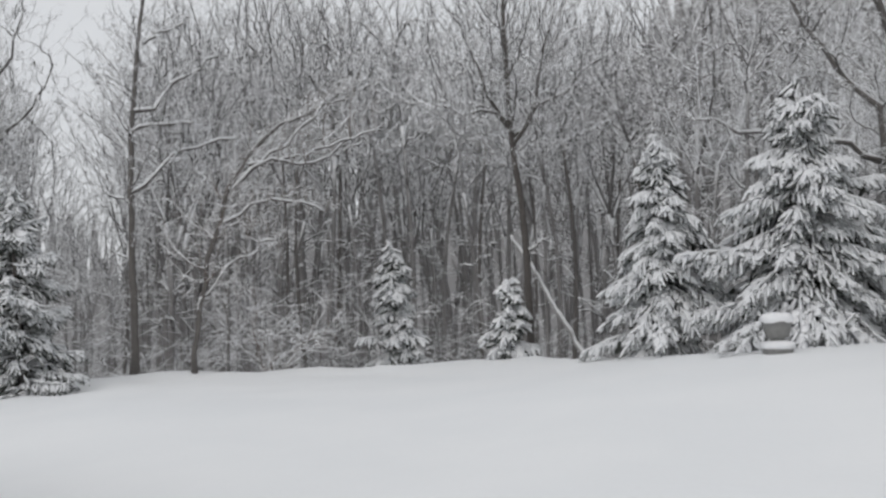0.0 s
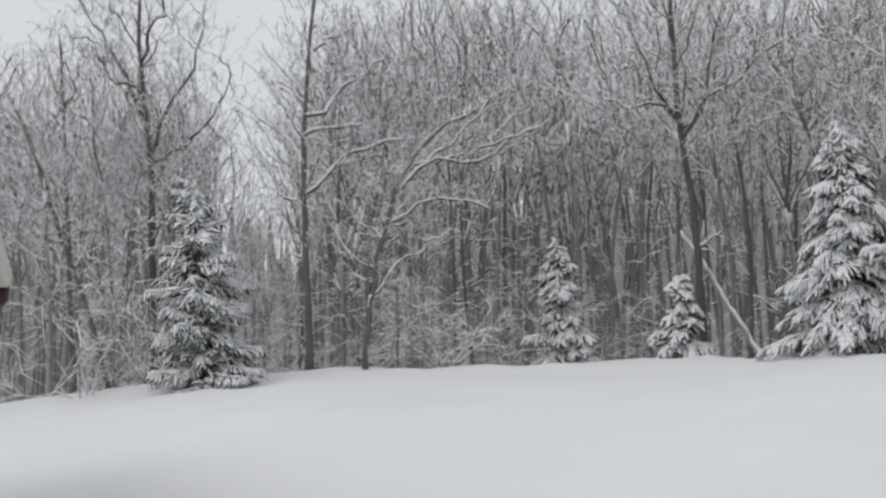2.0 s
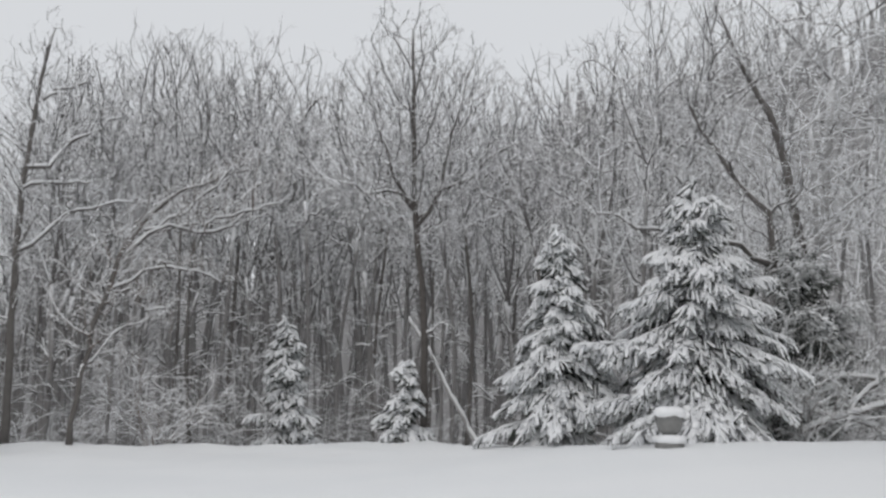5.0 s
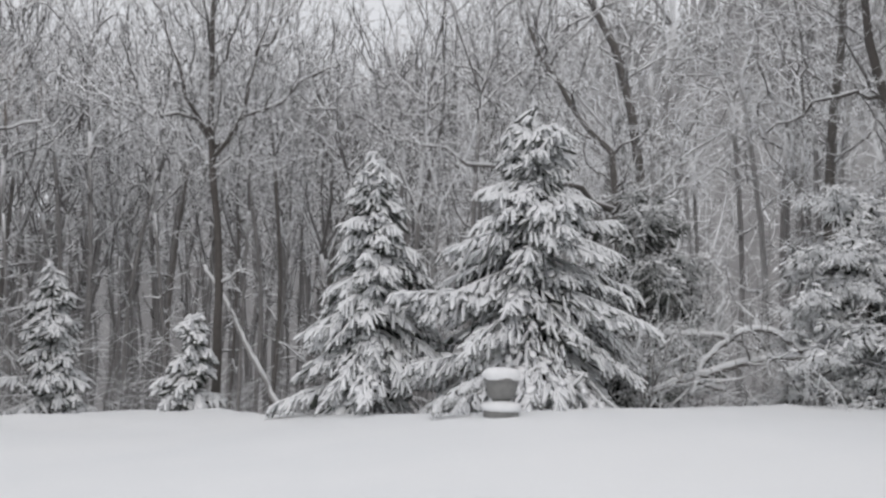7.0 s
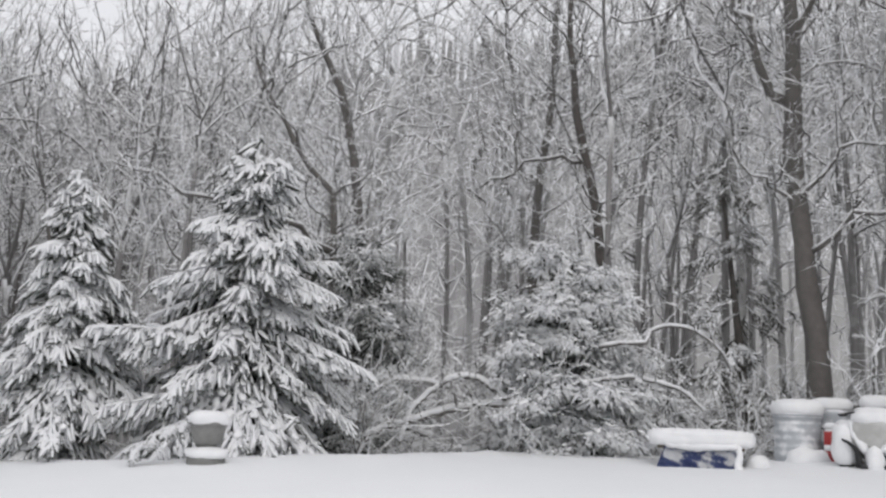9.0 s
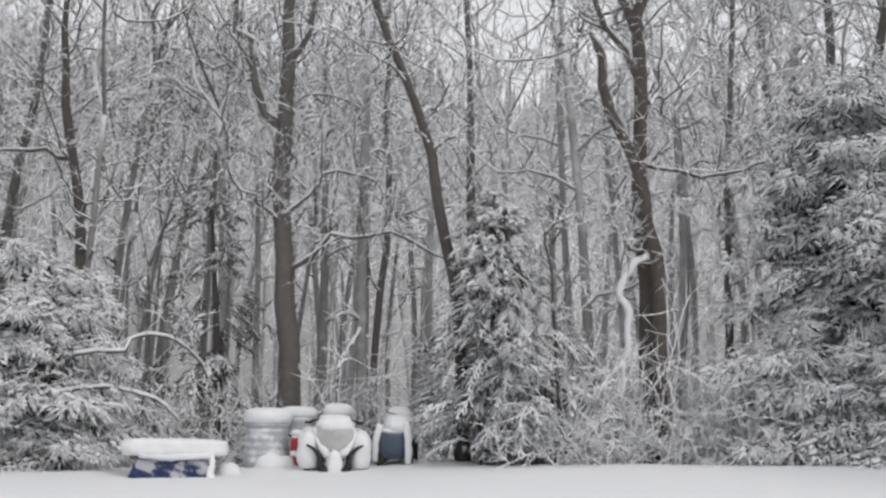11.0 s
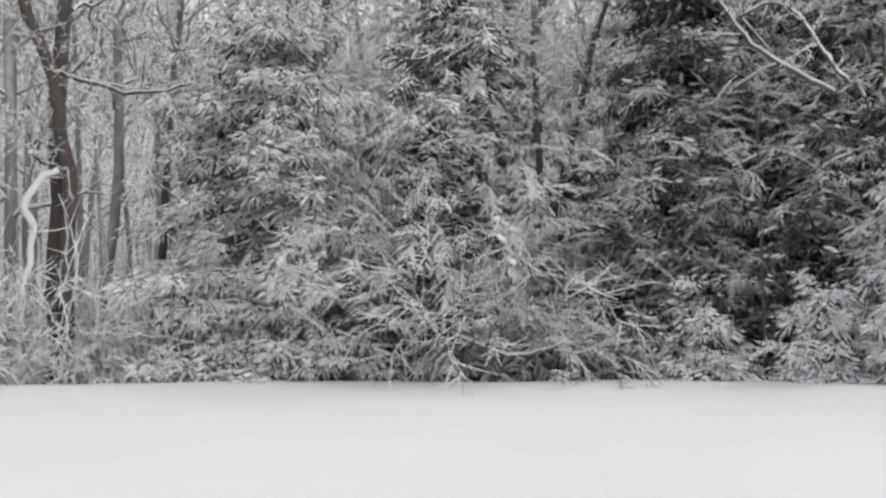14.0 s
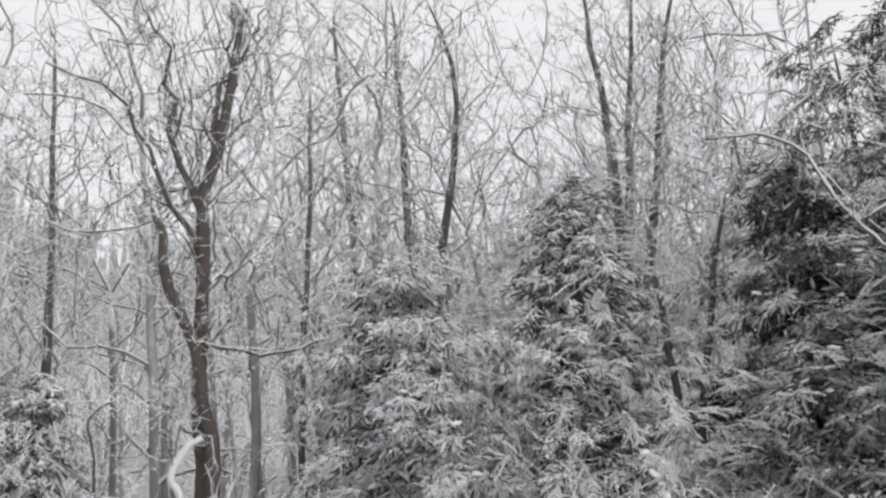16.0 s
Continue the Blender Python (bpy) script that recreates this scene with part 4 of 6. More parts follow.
bare_tree("bare_tree", [(1.85, 20.32, 0), (1.78, 20.32, 2.97), (1.66, 20.34, 4.38), (1.54, 20.35, 5.34), (1.49, 20.35, 6.78), (1.44, 20.36, 8.25), (1.41, 20.36, 9.5)], 0.105, "tall bare tree forking into a wide crown", 58, 0.48, 2.8, (7, 7), 46, bark=M_BARK_DARK, branches=[
    ([(1.57, 20.34, 5.28), (2.06, 20.3, 5.79), (2.76, 20.25, 6.29), (3.33, 20.2, 6.79)], 0.045),
    ([(1.54, 20.34, 5.46), (1.15, 20.37, 5.96), (0.82, 20.4, 7.07), (0.37, 20.44, 7.96)], 0.045),
    ([(1.59, 20.34, 5.1), (2.01, 20.31, 5.91), (2.28, 20.28, 7.22), (2.6, 20.26, 8.4)], 0.045),
    ([(1.59, 20.34, 5.33), (1.15, 20.38, 5.9), (0.56, 20.42, 5.81), (0.21, 20.45, 6.01)], 0.045)], loaded=0.004)
bare_tree("bare_tree", [(9.06, 17.65, 0), (8.89, 17.75, 4.34), (8.72, 17.84, 5.46), (8.49, 17.97, 7.02), (7.98, 18.25, 8.3), (7.58, 18.47, 9.61)], 0.16, "leaning bare tree with a dark trunk", 30, 0.35, 2.4, (6, 6), 47, twig=M_TWIG)
bare_tree("bare_tree", [(7.9, 16.72, 0), (7.85, 16.72, 2.6), (7.81, 16.73, 4.38), (7.77, 16.75, 4.95), (7.33, 16.97, 5.46), (6.98, 17.14, 6.18), (6.63, 17.32, 6.76), (6.45, 17.42, 7.6)], 0.1, "crooked bare tree with kinked dark stem", 24, 0.45, 1.9, (6, 6), 48, branches=[
    ([(7.8, 16.7, 4.0), (7.0, 16.7, 4.35), (6.12, 16.6, 4.47), (5.63, 16.79, 4.55), (5.13, 16.99, 4.75), (4.63, 17.18, 4.91)], 0.06)])
bare_tree("bare_tree", [(11.3, 14.19, 0), (11.25, 14.24, 4.41), (11.18, 14.3, 5.12), (11.05, 14.42, 5.94), (10.92, 14.54, 7.05), (10.86, 14.59, 9.5)], 0.13, "tall bare tree with bent dark trunk", 26, 0.4, 2.2, (6, 6), 49, bark=M_BARK_DARK, branches=[
    ([(11.09, 14.38, 5.66), (10.62, 14.8, 5.72), (10.24, 15.14, 5.51), (9.8, 15.5, 5.2)], 0.035)])
bare_tree("bare_tree", [(11.37, 16.1, 0), (11.43, 16.06, 4.23), (11.49, 16.01, 5.61), (11.61, 15.92, 6.9), (11.72, 15.82, 10.5)], 0.13, "tall straight bare tree with snow-lined twigs", 26, 0.35, 2.2, (6, 6), 50, twig=M_TWIG)
bare_tree("bare_tree", [(12.98, 11.39, 0), (12.91, 11.48, 3.01), (12.81, 11.64, 4.76), (12.78, 11.68, 6.23), (12.79, 11.68, 7.37), (12.81, 11.64, 11.0)], 0.24, "stout grey bare tree splitting into upright stems", 22, 0.45, 2.3, (6, 6), 51, branches=[
    ([(12.78, 11.68, 6.32), (12.60, 11.94, 6.76), (12.43, 12.19, 7.58), (12.13, 12.61, 9.6)], 0.09),
    ([(12.78, 11.68, 6.79), (12.93, 11.47, 7.68), (13.13, 11.16, 9.6)], 0.08),
    ([(12.81, 11.61, 4.65), (12.75, 11.19, 5.17), (12.98, 10.85, 5.56), (13.38, 10.27, 5.43)], 0.035),
    ([(12.81, 11.61, 4.7), (12.42, 11.68, 4.95), (12.20, 12.00, 5.19)], 0.035),
    ([(12.83, 11.56, 4.0), (12.92, 10.76, 4.46), (13.25, 10.26, 4.61), (13.90, 9.30, 4.26)], 0.04)])
bare_tree("bare_tree", [(12.98, 8.57, 0), (12.93, 8.69, 3.58), (12.85, 8.87, 4.57), (12.71, 9.17, 5.96), (12.56, 9.51, 7.04), (12.39, 9.88, 7.93), (12.1, 10.5, 10.5)], 0.12, "slanting dark bare trunk with few branches", 18, 0.5, 2.0, (6, 6), 52, bark=M_BARK_DARK)
bare_tree("bare_tree", [(17.07, 10.21, 0), (17.05, 10.25, 5.33), (17.03, 10.3, 7.35), (17.0, 10.35, 8.98), (16.9, 10.5, 13)], 0.13, "tall straight bare trunk in the wood", 26, 0.4, 2.4, (6, 5), 53, twig=M_TWIG)
bare_tree("bare_tree", [(15.39, 11.34, 0), (15.41, 11.29, 4.45), (15.46, 11.21, 5.9), (15.42, 11.27, 7.72), (15.37, 11.37, 11.0)], 0.09, "thin bare trunk in the wood", 24, 0.4, 2.0, (6, 5), 54, twig=M_TWIG)
bare_tree("bare_tree", [(13.84, 6.13, 0), (13.83, 6.16, 2.72), (13.81, 6.2, 4.31), (13.8, 6.23, 5.71), (13.72, 6.21, 6.32), (13.73, 6.2, 6.84), (13.74, 6.16, 7.83), (13.8, 6.01, 8.39), (13.85, 5.86, 9.27), (13.92, 5.66, 10.93)], 0.155, "stout bare tree sweeping into several tall stems", 16, 0.5, 2.4, (7, 7), 55, bark=M_BARK_BROWN, r_top=0.05, branches=[
    ([(13.72, 6.21, 6.84), (13.7, 6.25, 7.64), (13.62, 6.47, 8.28), (13.56, 6.64, 8.93), (13.54, 6.71, 9.51), (13.49, 6.83, 10.2), (13.4, 7.09, 11.0)], 0.08),
    ([(13.75, 6.14, 8.11), (13.81, 5.96, 9.36), (13.86, 5.82, 10.18), (13.92, 5.67, 11.14)], 0.055),
    ([(13.85, 5.85, 9.17), (13.9, 5.69, 9.98), (14.0, 5.4, 10.62), (14.04, 5.27, 11.06)], 0.04),
    ([(13.71, 6.24, 6.75), (13.6, 6.53, 7.36), (13.51, 6.77, 7.9), (13.42, 7.01, 8.53), (13.32, 7.3, 9.04), (13.12, 7.85, 9.53), (12.92, 8.39, 9.78)], 0.05),
    ([(13.66, 6.09, 5.37), (13.75, 5.84, 5.33), (13.88, 5.47, 5.24), (14.04, 5.02, 5.28), (14.23, 4.49, 5.44)], 0.03),
    ([(13.61, 6.08, 3.99), (13.5, 6.38, 4.3), (13.45, 6.52, 4.5)], 0.022)], loaded=0.006)
bare_tree("bare_tree", [(13.62, 5.9, 0), (13.61, 5.93, 2.7), (13.58, 6.02, 4.26), (13.48, 6.13, 4.94), (13.44, 6.26, 5.5), (13.35, 6.48, 6.07), (13.31, 6.6, 6.48), (13.29, 6.65, 7.08), (13.25, 6.76, 7.34)], 0.125, "crooked broken-topped dark trunk", 5, 0.6, 0.9, (4, 3), 56, bark=M_BARK_BROWN, r_top=0.05)
bare_tree("bare_tree", [(16.39, 5.48, 0), (16.4, 5.42, 5.09), (16.41, 5.35, 6.65), (16.42, 5.3, 7.25), (16.44, 5.18, 11)], 0.09, "thin bare tree with fine snowy branching", 28, 0.4, 2.3, (6, 6), 57, twig=M_TWIG)
bare_tree("bare_tree", [(17.83, -0.1, 0), (17.83, -0.14, 5.87), (17.82, -0.24, 7.78), (17.82, -0.25, 9.96), (17.82, -0.1, 13.42)], 0.19, "tall bare tree of a close group of three", 26, 0.4, 2.4, (6, 6), 58, twig=M_TWIG, bark=M_BARK_DARK)
bare_tree("bare_tree", [(18.13, -0.1, 0), (18.13, -0.12, 5.95), (18.1, -0.39, 7.86), (18.06, -0.82, 11.0), (18.03, -1.19, 13.41)], 0.15, "tall bare tree of a close group of three", 24, 0.4, 2.4, (6, 6), 59, twig=M_TWIG, bark=M_BARK_DARK)
bare_tree("bare_tree", [(18.4, -0.4, 0), (18.4, -0.45, 5.98), (18.35, -0.84, 7.68), (18.28, -1.54, 11.41), (18.21, -2.08, 13.41)], 0.17, "tall bare tree of a close group of three", 24, 0.4, 2.4, (6, 6), 60, twig=M_TWIG, bark=M_BARK_DARK)
bare_tree("bare_tree", [(18.75, 3.8, 0), (18.75, 3.85, 6.48), (18.76, 3.8, 8.93), (18.76, 3.83, 11.33), (18.75, 3.9, 14.24)], 0.16, "tall straight bare tree behind the evergreens", 26, 0.4, 2.4, (6, 6), 61, twig=M_TWIG)
bare_tree("bare_tree", [(17.8, 3.4, 0), (17.81, 3.29, 6.62), (17.85, 2.94, 8.6), (17.89, 2.57, 11.1), (17.88, 2.64, 12.13), (17.84, 3.02, 13.36)], 0.15, "forked bare tree behind the evergreens", 26, 0.4, 2.4, (6, 6), 62, twig=M_TWIG, bark=M_BARK_DARK)
bare_tree("bare_tree", [(19.58, 4.95, 0), (19.58, 4.99, 6.8), (19.56, 5.1, 9.25), (19.54, 5.22, 11.91), (19.53, 5.31, 14.82)], 0.15, "tall straight bare tree behind the evergreens", 26, 0.4, 2.4, (6, 6), 63, twig=M_TWIG)

bare_tree("bare_tree", [(15.2, -0.72, 0), (15.2, -0.75, 2.0), (15.15, -0.7, 3.8), (15.15, -0.98, 4.9), (15.1, -1.25, 6.15), (15.1, -1.6, 7.4)], 0.075, "dark leaning stem between bush and spruce", 6, 0.6, 1.0, (4, 3), 64, bark=M_BARK_DARK, r_top=0.03, twig=M_TWIG)
bare_tree("bare_tree", [(15.4, -0.5, 0), (15.4, -0.48, 2.5), (15.4, -0.45, 5.2), (15.4, -0.4, 7.2)], 0.085, "grey upright stem between bush and spruce", 6, 0.6, 1.2, (4, 3), 65, r_top=0.03, twig=M_TWIG)
bare_tree("bare_tree", [(14.0, 1.38, 0), (14.0, 1.36, 1.6), (14.0, 1.3, 2.4), (13.95, 1.1, 3.1)], 0.07, "short reddish brown stem under the bush", 6, 0.5, 0.8, (4, 3), 66, bark=M_BARK_BROWN, twig=M_TWIG_BROWN)


# ---- the wood: shapes built once, then set out ----
def wood_shape(seed, height, r0, count, climb, light=False):
    """Meshes of one woodland tree: a stem that parts into two or three rising ones under a rounded crown."""
    rng = np.random.default_rng(seed)
    fork = height * rng.uniform(0.4, 0.62)
    pts = smooth_path([(0, 0, 0), (rng.normal() * 0.1, rng.normal() * 0.1, fork * 0.5), (rng.normal() * 0.2, rng.normal() * 0.2, fork)], 8)
    radii = r0 * np.linspace(1.1, 0.72, 8)
    segs, stems = [], []
    n = int(rng.integers(2, 4))
    turn = rng.uniform(0, 6.28)
    for k in range(n):
        a = turn + 6.28 * k / n + rng.normal() * 0.3
        out = rng.uniform(0.08, 0.16) * height if k else 0.05 * height
        tip = pts[-1] + np.array([np.cos(a) * out, np.sin(a) * out, (height * 0.8 - fork) * rng.uniform(0.6, 1.0)])
        mid = (pts[-1] + tip) / 2 + np.array([np.cos(a), np.sin(a), 0]) * out * 0.22 + rng.normal(size=3) * 0.12
        st = smooth_path([pts[-1], mid, tip], 7)
        rr = np.linspace(r0 * (0.62 if k == 0 else 0.45), 0.014, 7)
        for i in range(6):
            segs.append((*st[i], *st[i + 1], rr[i], rr[i + 1]))
        stems.append(st)
    stems = [np.concatenate([pts[:-1], stems[0]])] + stems[1:]
    step = 0.5 if light else 0.29
    segs += crown_net(rng, stems, height * (rng.uniform(0.44, 0.58) if climb > 0.6 else rng.uniform(0.3, 0.45)), height, height * rng.uniform(0.17, 0.26), count, step, step * (1.45 if light else 1.25), 0.011 if light else 0.0085, r0 * 0.4, climb, 1.1 if light else 1.7, 0.0, 0.5, 5 if light else 7)
    crown_on(segs, rng, pts, radii, 0.3, 3 if light else 7, height * 0.09, (3, 3), 0.02, None, True, 0.011 if light else 0.008, (0.0, 0.5), 0.3)
    return tube("trunk", pts, radii, 7, 0.06, seed), rod_mesh("crown", segs)


EDGE_B = [-180, -60, -30, -22, -5, 8, 16, 25, 45, 60, 75, 95, 120, 180]
EDGE_R = [30, 22, 21, 21.5, 21.5, 23, 18, 17, 16.5, 16, 16.5, 17.5, 17, 30]
TOP_B = [-60, -30, -24, -22.5, -19, -17, -12, 0, 10, 18, 30, 60, 120]
TOP_E = [0.36, 0.34, 0.33, 0.18, 0.18, 0.35, 0.43, 0.41, 0.39, 0.46, 0.62, 0.8, 0.9]


def set_out_wood():
    shapes = [wood_shape(100 + i, 10.0, 0.05 + 0.014 * (i % 3), 360 if i < 5 else 260, 0.8 if i < 5 else 0.45) for i in range(10)]
    for i, (tr, cr) in enumerate(shapes):
        # Eastern shapes take the paler tones that carry painted haze.
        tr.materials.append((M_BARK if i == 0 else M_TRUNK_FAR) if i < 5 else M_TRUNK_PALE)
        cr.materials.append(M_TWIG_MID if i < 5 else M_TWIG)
    rng = np.random.default_rng(77)
    placed = []
    tries = 0
    while len(placed) < 150 and tries < 6000:
        tries += 1
        b = rng.uniform(-46, 20) if rng.uniform() < 0.53 else rng.uniform(20, 124) if rng.uniform() < 0.8 else rng.uniform(94, 124)
        r = np.interp(b, EDGE_B, EDGE_R) + 15 * rng.uniform(0, 1) ** 1.1
        x, y = r * np.sin(radians(b)), r * np.cos(radians(b))
        if any((x - u) ** 2 + (y - v) ** 2 < 1.1 for u, v in placed):
            continue
        placed.append((x, y))
        z = ground_z(x, y)
        h = min(np.interp(b, TOP_B, TOP_E) * r * rng.uniform(0.78, 1.05), rng.uniform(11.5, 15.5)) + fall(x, y)
        k = int(rng.integers(0, 5)) if b < 16 else int(rng.choice((1, 3, 4))) if b < 52 and rng.uniform() < 0.6 else int(rng.integers(5, 10))
        tree = thing("woodland_tree", (x, y, z - 0.05), "slim bare woodland tree dusted with snow", "tree", "woodland trees")
        tree.rotation_euler = (rng.normal() * 0.035, rng.normal() * 0.035, rng.uniform(0, 6.28))
        tree.scale = (rng.uniform(0.75, 1.05) * h / 10,) * 2 + (h / 10,)
        for nm, me in zip(("trunk", "crown"), shapes[k]):
            ob = new(nm, me)
            ob.parent = tree


set_out_wood()


def far_wood():
    """The depth of the wood: the nearer trees one by one, the rest too many to count."""
    rng = np.random.default_rng(88)
    # Haze is worked into these bark tones, and into the eastern twigs.
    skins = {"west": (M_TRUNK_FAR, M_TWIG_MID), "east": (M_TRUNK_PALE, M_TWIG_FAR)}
    kinds, shapes = [], {"west": [], "east": []}
    for i in range(6):
        pair = wood_shape(140 + i, 10.0, 0.055, 46, 0.8 if i < 3 else 0.5, True)
        arrays = []
        for me in pair:
            v = np.zeros(len(me.vertices) * 3, np.float32)
            me.vertices.foreach_get("co", v)
            faces = [tuple(p.vertices) for p in me.polygons]
            arrays.append((v.reshape(-1, 3), np.array([f for f in faces if len(f) == 4]).reshape(-1, 4), np.array([f for f in faces if len(f) == 3]).reshape(-1, 3)))
        kinds.append(arrays)
        for side in ("west", "east"):
            own = pair if side == "west" else [me.copy() for me in pair]
            for me, mat in zip(own, skins[side]):
                me.materials.append(mat)
            shapes[side].append(own)
    trees = []
    for _ in range(620):
        b = rng.uniform(-48, 20) if rng.uniform() < 0.55 else rng.uniform(20, 126)
        side = "west" if b < 17 else "east"
        deep = 11 + 30 * rng.uniform(0, 1)
        r = np.interp(b, EDGE_B, EDGE_R) + deep
        x, y = r * np.sin(radians(b)), r * np.cos(radians(b))
        h = min(np.interp(b, TOP_B, TOP_E) * r * rng.uniform(0.7, 0.95), rng.uniform(12, 18)) + fall(x, y)
        a, w = rng.uniform(0, 6.28), rng.uniform(0.8, 1.15)
        k = int(rng.integers(0, 3)) if side == "west" else int(rng.integers(0, 6))
        m = Matrix.Translation((x, y, ground_z(x, y))) @ Matrix.Rotation(rng.normal() * 0.03, 4, "X") @ Matrix.Rotation(a, 4, "Z") @ Matrix.Diagonal((w * h / 10, w * h / 10, h / 10, 1))
        trees.append((deep, side, k, m))
    trees.sort(key=lambda t: t[0])
    for deep, side, k, m in trees[:150]:
        tree = thing("woodland_tree", (0, 0, 0), "hazy slender woodland tree deep among the others", "tree", "deep woodland trees")
        tree.matrix_world = m
        for nm, me in zip(("trunk", "crown"), shapes[side][k]):
            new(nm, me).parent = tree
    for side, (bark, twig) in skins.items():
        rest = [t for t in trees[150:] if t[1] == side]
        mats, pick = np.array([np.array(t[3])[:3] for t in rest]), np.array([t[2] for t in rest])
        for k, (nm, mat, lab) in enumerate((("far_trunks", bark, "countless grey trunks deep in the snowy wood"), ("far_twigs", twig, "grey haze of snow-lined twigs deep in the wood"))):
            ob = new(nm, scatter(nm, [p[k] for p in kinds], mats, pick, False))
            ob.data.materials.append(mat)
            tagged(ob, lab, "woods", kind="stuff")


far_wood()


def brush(name, count, b0, b1, inner, deep, h0, h1, seed, mat, label):
    """Low snowed undergrowth along the wood's edge."""
    rng = np.random.default_rng(seed)
    segs = []
    for _ in range(count):
        b = rng.uniform(b0, b1)
        r = np.interp(b, EDGE_B, EDGE_R) + inner + deep * rng.uniform(0, 1) ** 1.4
        x, y = r * np.sin(radians(b)), r * np.cos(radians(b))
        z = ground_z(x, y)
        a = rng.uniform(0, 6.28)
        sprout(segs, rng, (x, y, z - 0.02), (np.cos(a) * 0.5, np.sin(a) * 0.5, 1), rng.uniform(h0, h1), 0.012, 0, (5, 6), 0.0, 0.36, 0.007, True)
    ob = new(name, rod_mesh(name, segs))
    ob.data.materials.append(mat)
    tagged(ob, label, "brush", kind="stuff")


brush("undergrowth", 360, -46, 46, -0.6, 16, 0.9, 3.2, 99, M_TWIG_MID, "tangled bare undergrowth dusted with snow")
brush("snowy_undergrowth", 340, 46, 122, -0.6, 14, 0.8, 3.0, 97, M_TWIG, "tangled bare undergrowth coated in snow")
brush("low_scrub", 420, 60, 76, -2.0, 7, 0.5, 2.0, 98, M_SCRUB, "low white scrub thick with snow between the trunks")


# ---- loose limbs and fallen wood ----
def fallen(name, path, r0, label, seed, twigs=8, reach=0.9, load=0.018, category="branch", bark=None, kids=(5, 4), group="", slack=0.7, rise=0.5):
    """A limb lying or hanging along a path, with snow along its top."""
    rng = np.random.default_rng(seed)
    base = np.array(path[0], float)
    pts = smooth_path(np.array(path) - base, 26, slack)
    pts[1:-1] += rng.normal(size=(24, 3)) * r0 * 0.2
    f = np.linspace(0, 1, 26)
    rr = r0 * (1 - 0.55 * f)
    ob = thing(name, base, label, category, group)
    child("wood", tube("wood", pts, rr, 8, 0.08, seed), bark or M_BARK, ob)
    child("snow_load", tube("snow_load", pts, rr * 0.8 + load, 7, 0.14, seed + 1, rise * r0 + 0.01, 0.75), M_SNOW, ob, "ridge of snow along the top")
    if twigs:
        segs = []
        crown_on(segs, rng, pts, rr, 0.1, twigs, reach, kids, 0.04)
        child("side_growth", rod_mesh("side_growth", segs), M_TWIG_HERO, ob)["kind"] = "stuff"
    return ob


fallen("leaning_log", [(3.35, 22.43, ground_z(3.35, 22.43)), (3.2, 22.46, 0.55), (2.9, 22.5, 1.1), (2.61, 22.54, 1.61), (2.3, 22.59, 2.2), (2.14, 22.61, 2.5), (1.65, 22.68, 3.3)], 0.06, "pale snow-covered dead trunk leaning against a tree", 301, 0, category="log", bark=M_TRUNK_PALE, load=0.018, rise=0.9)
fallen("fallen_branch", [(9.57, 13.54, 1.73), (9.07, 13.8, 1.68), (8.49, 14.1, 1.6), (8.02, 14.36, 1.44), (7.54, 14.61, 1.26), (7.17, 14.81, 1.02)], 0.05, "long fallen limb covered in snow, resting on the ground", 302, 12, 0.8, group="fallen limbs", load=0.028, rise=0.8)
fallen("fallen_branch", [(9.03, 13.69, 1.75), (8.71, 13.89, 2.01), (8.45, 14.05, 2.04), (8.19, 14.21, 1.86), (7.94, 14.37, 1.58), (7.8, 14.45, 1.1)], 0.035, "arching fallen limb topped with snow", 303, 8, 0.6, group="fallen limbs", load=0.028, rise=0.8)
fallen("fallen_branch", [(8.6, 14.45, 1.9), (8.19, 14.64, 1.97), (7.62, 14.92, 1.98), (6.97, 15.24, 1.87), (6.4, 15.45, 1.6)], 0.03, "thin fallen limb lying among twigs", 304, 10, 0.7, group="fallen limbs", load=0.028, rise=0.8)
fallen("fallen_branch", [(8.3, 14.4, 1.2), (7.81, 14.6, 1.36), (7.39, 14.81, 1.44), (6.96, 15.03, 1.5), (6.7, 15.1, 1.1)], 0.03, "thin fallen limb lying among twigs", 305, 10, 0.7, group="fallen limbs", load=0.028, rise=0.8)
fallen("hanging_limb", [(9.75, 12.6, 2.5), (9.95, 12.38, 2.56), (10.19, 12.15, 2.58), (10.22, 12.12, 2.72), (10.4, 11.98, 2.8), (10.57, 11.83, 2.79), (10.75, 11.68, 2.68), (11.0, 11.6, 2.5), (11.3, 11.7, 2.3)], 0.026, "crooked bare limb carrying a ridge of snow", 306, 8, 0.8, load=0.014, slack=0.5)
fallen("hanging_limb", [(9.6, 12.9, 2.0), (10.1, 12.3, 2.1), (10.6, 11.9, 1.95), (11.0, 11.9, 1.7)], 0.025, "thin bare limb carrying a ridge of snow", 307, 6, 0.6)
fallen("hanging_vine", [(13.51, 6.07, 4.02), (13.45, 6.24, 3.94), (13.4, 6.4, 3.7), (13.38, 6.45, 3.49), (13.42, 6.33, 3.28), (13.41, 6.36, 2.99), (13.41, 6.35, 2.76), (13.39, 6.42, 2.54), (13.39, 6.42, 2.24), (13.38, 6.44, 2.05), (13.35, 6.54, 1.94)], 0.03, "crooked broken limb hanging down, coated white", 308, 0, category="branch", load=0.03, slack=0.35, bark=M_TRUNK_PALE)
fallen("broken_stick", [(12.83, 7.1, 1.3), (12.88, 6.9, 1.38), (12.91, 6.8, 1.48), (12.93, 6.73, 1.72)], 0.035, "short forked stick poking out of the snow", 309, 2, 0.4, load=0.025)
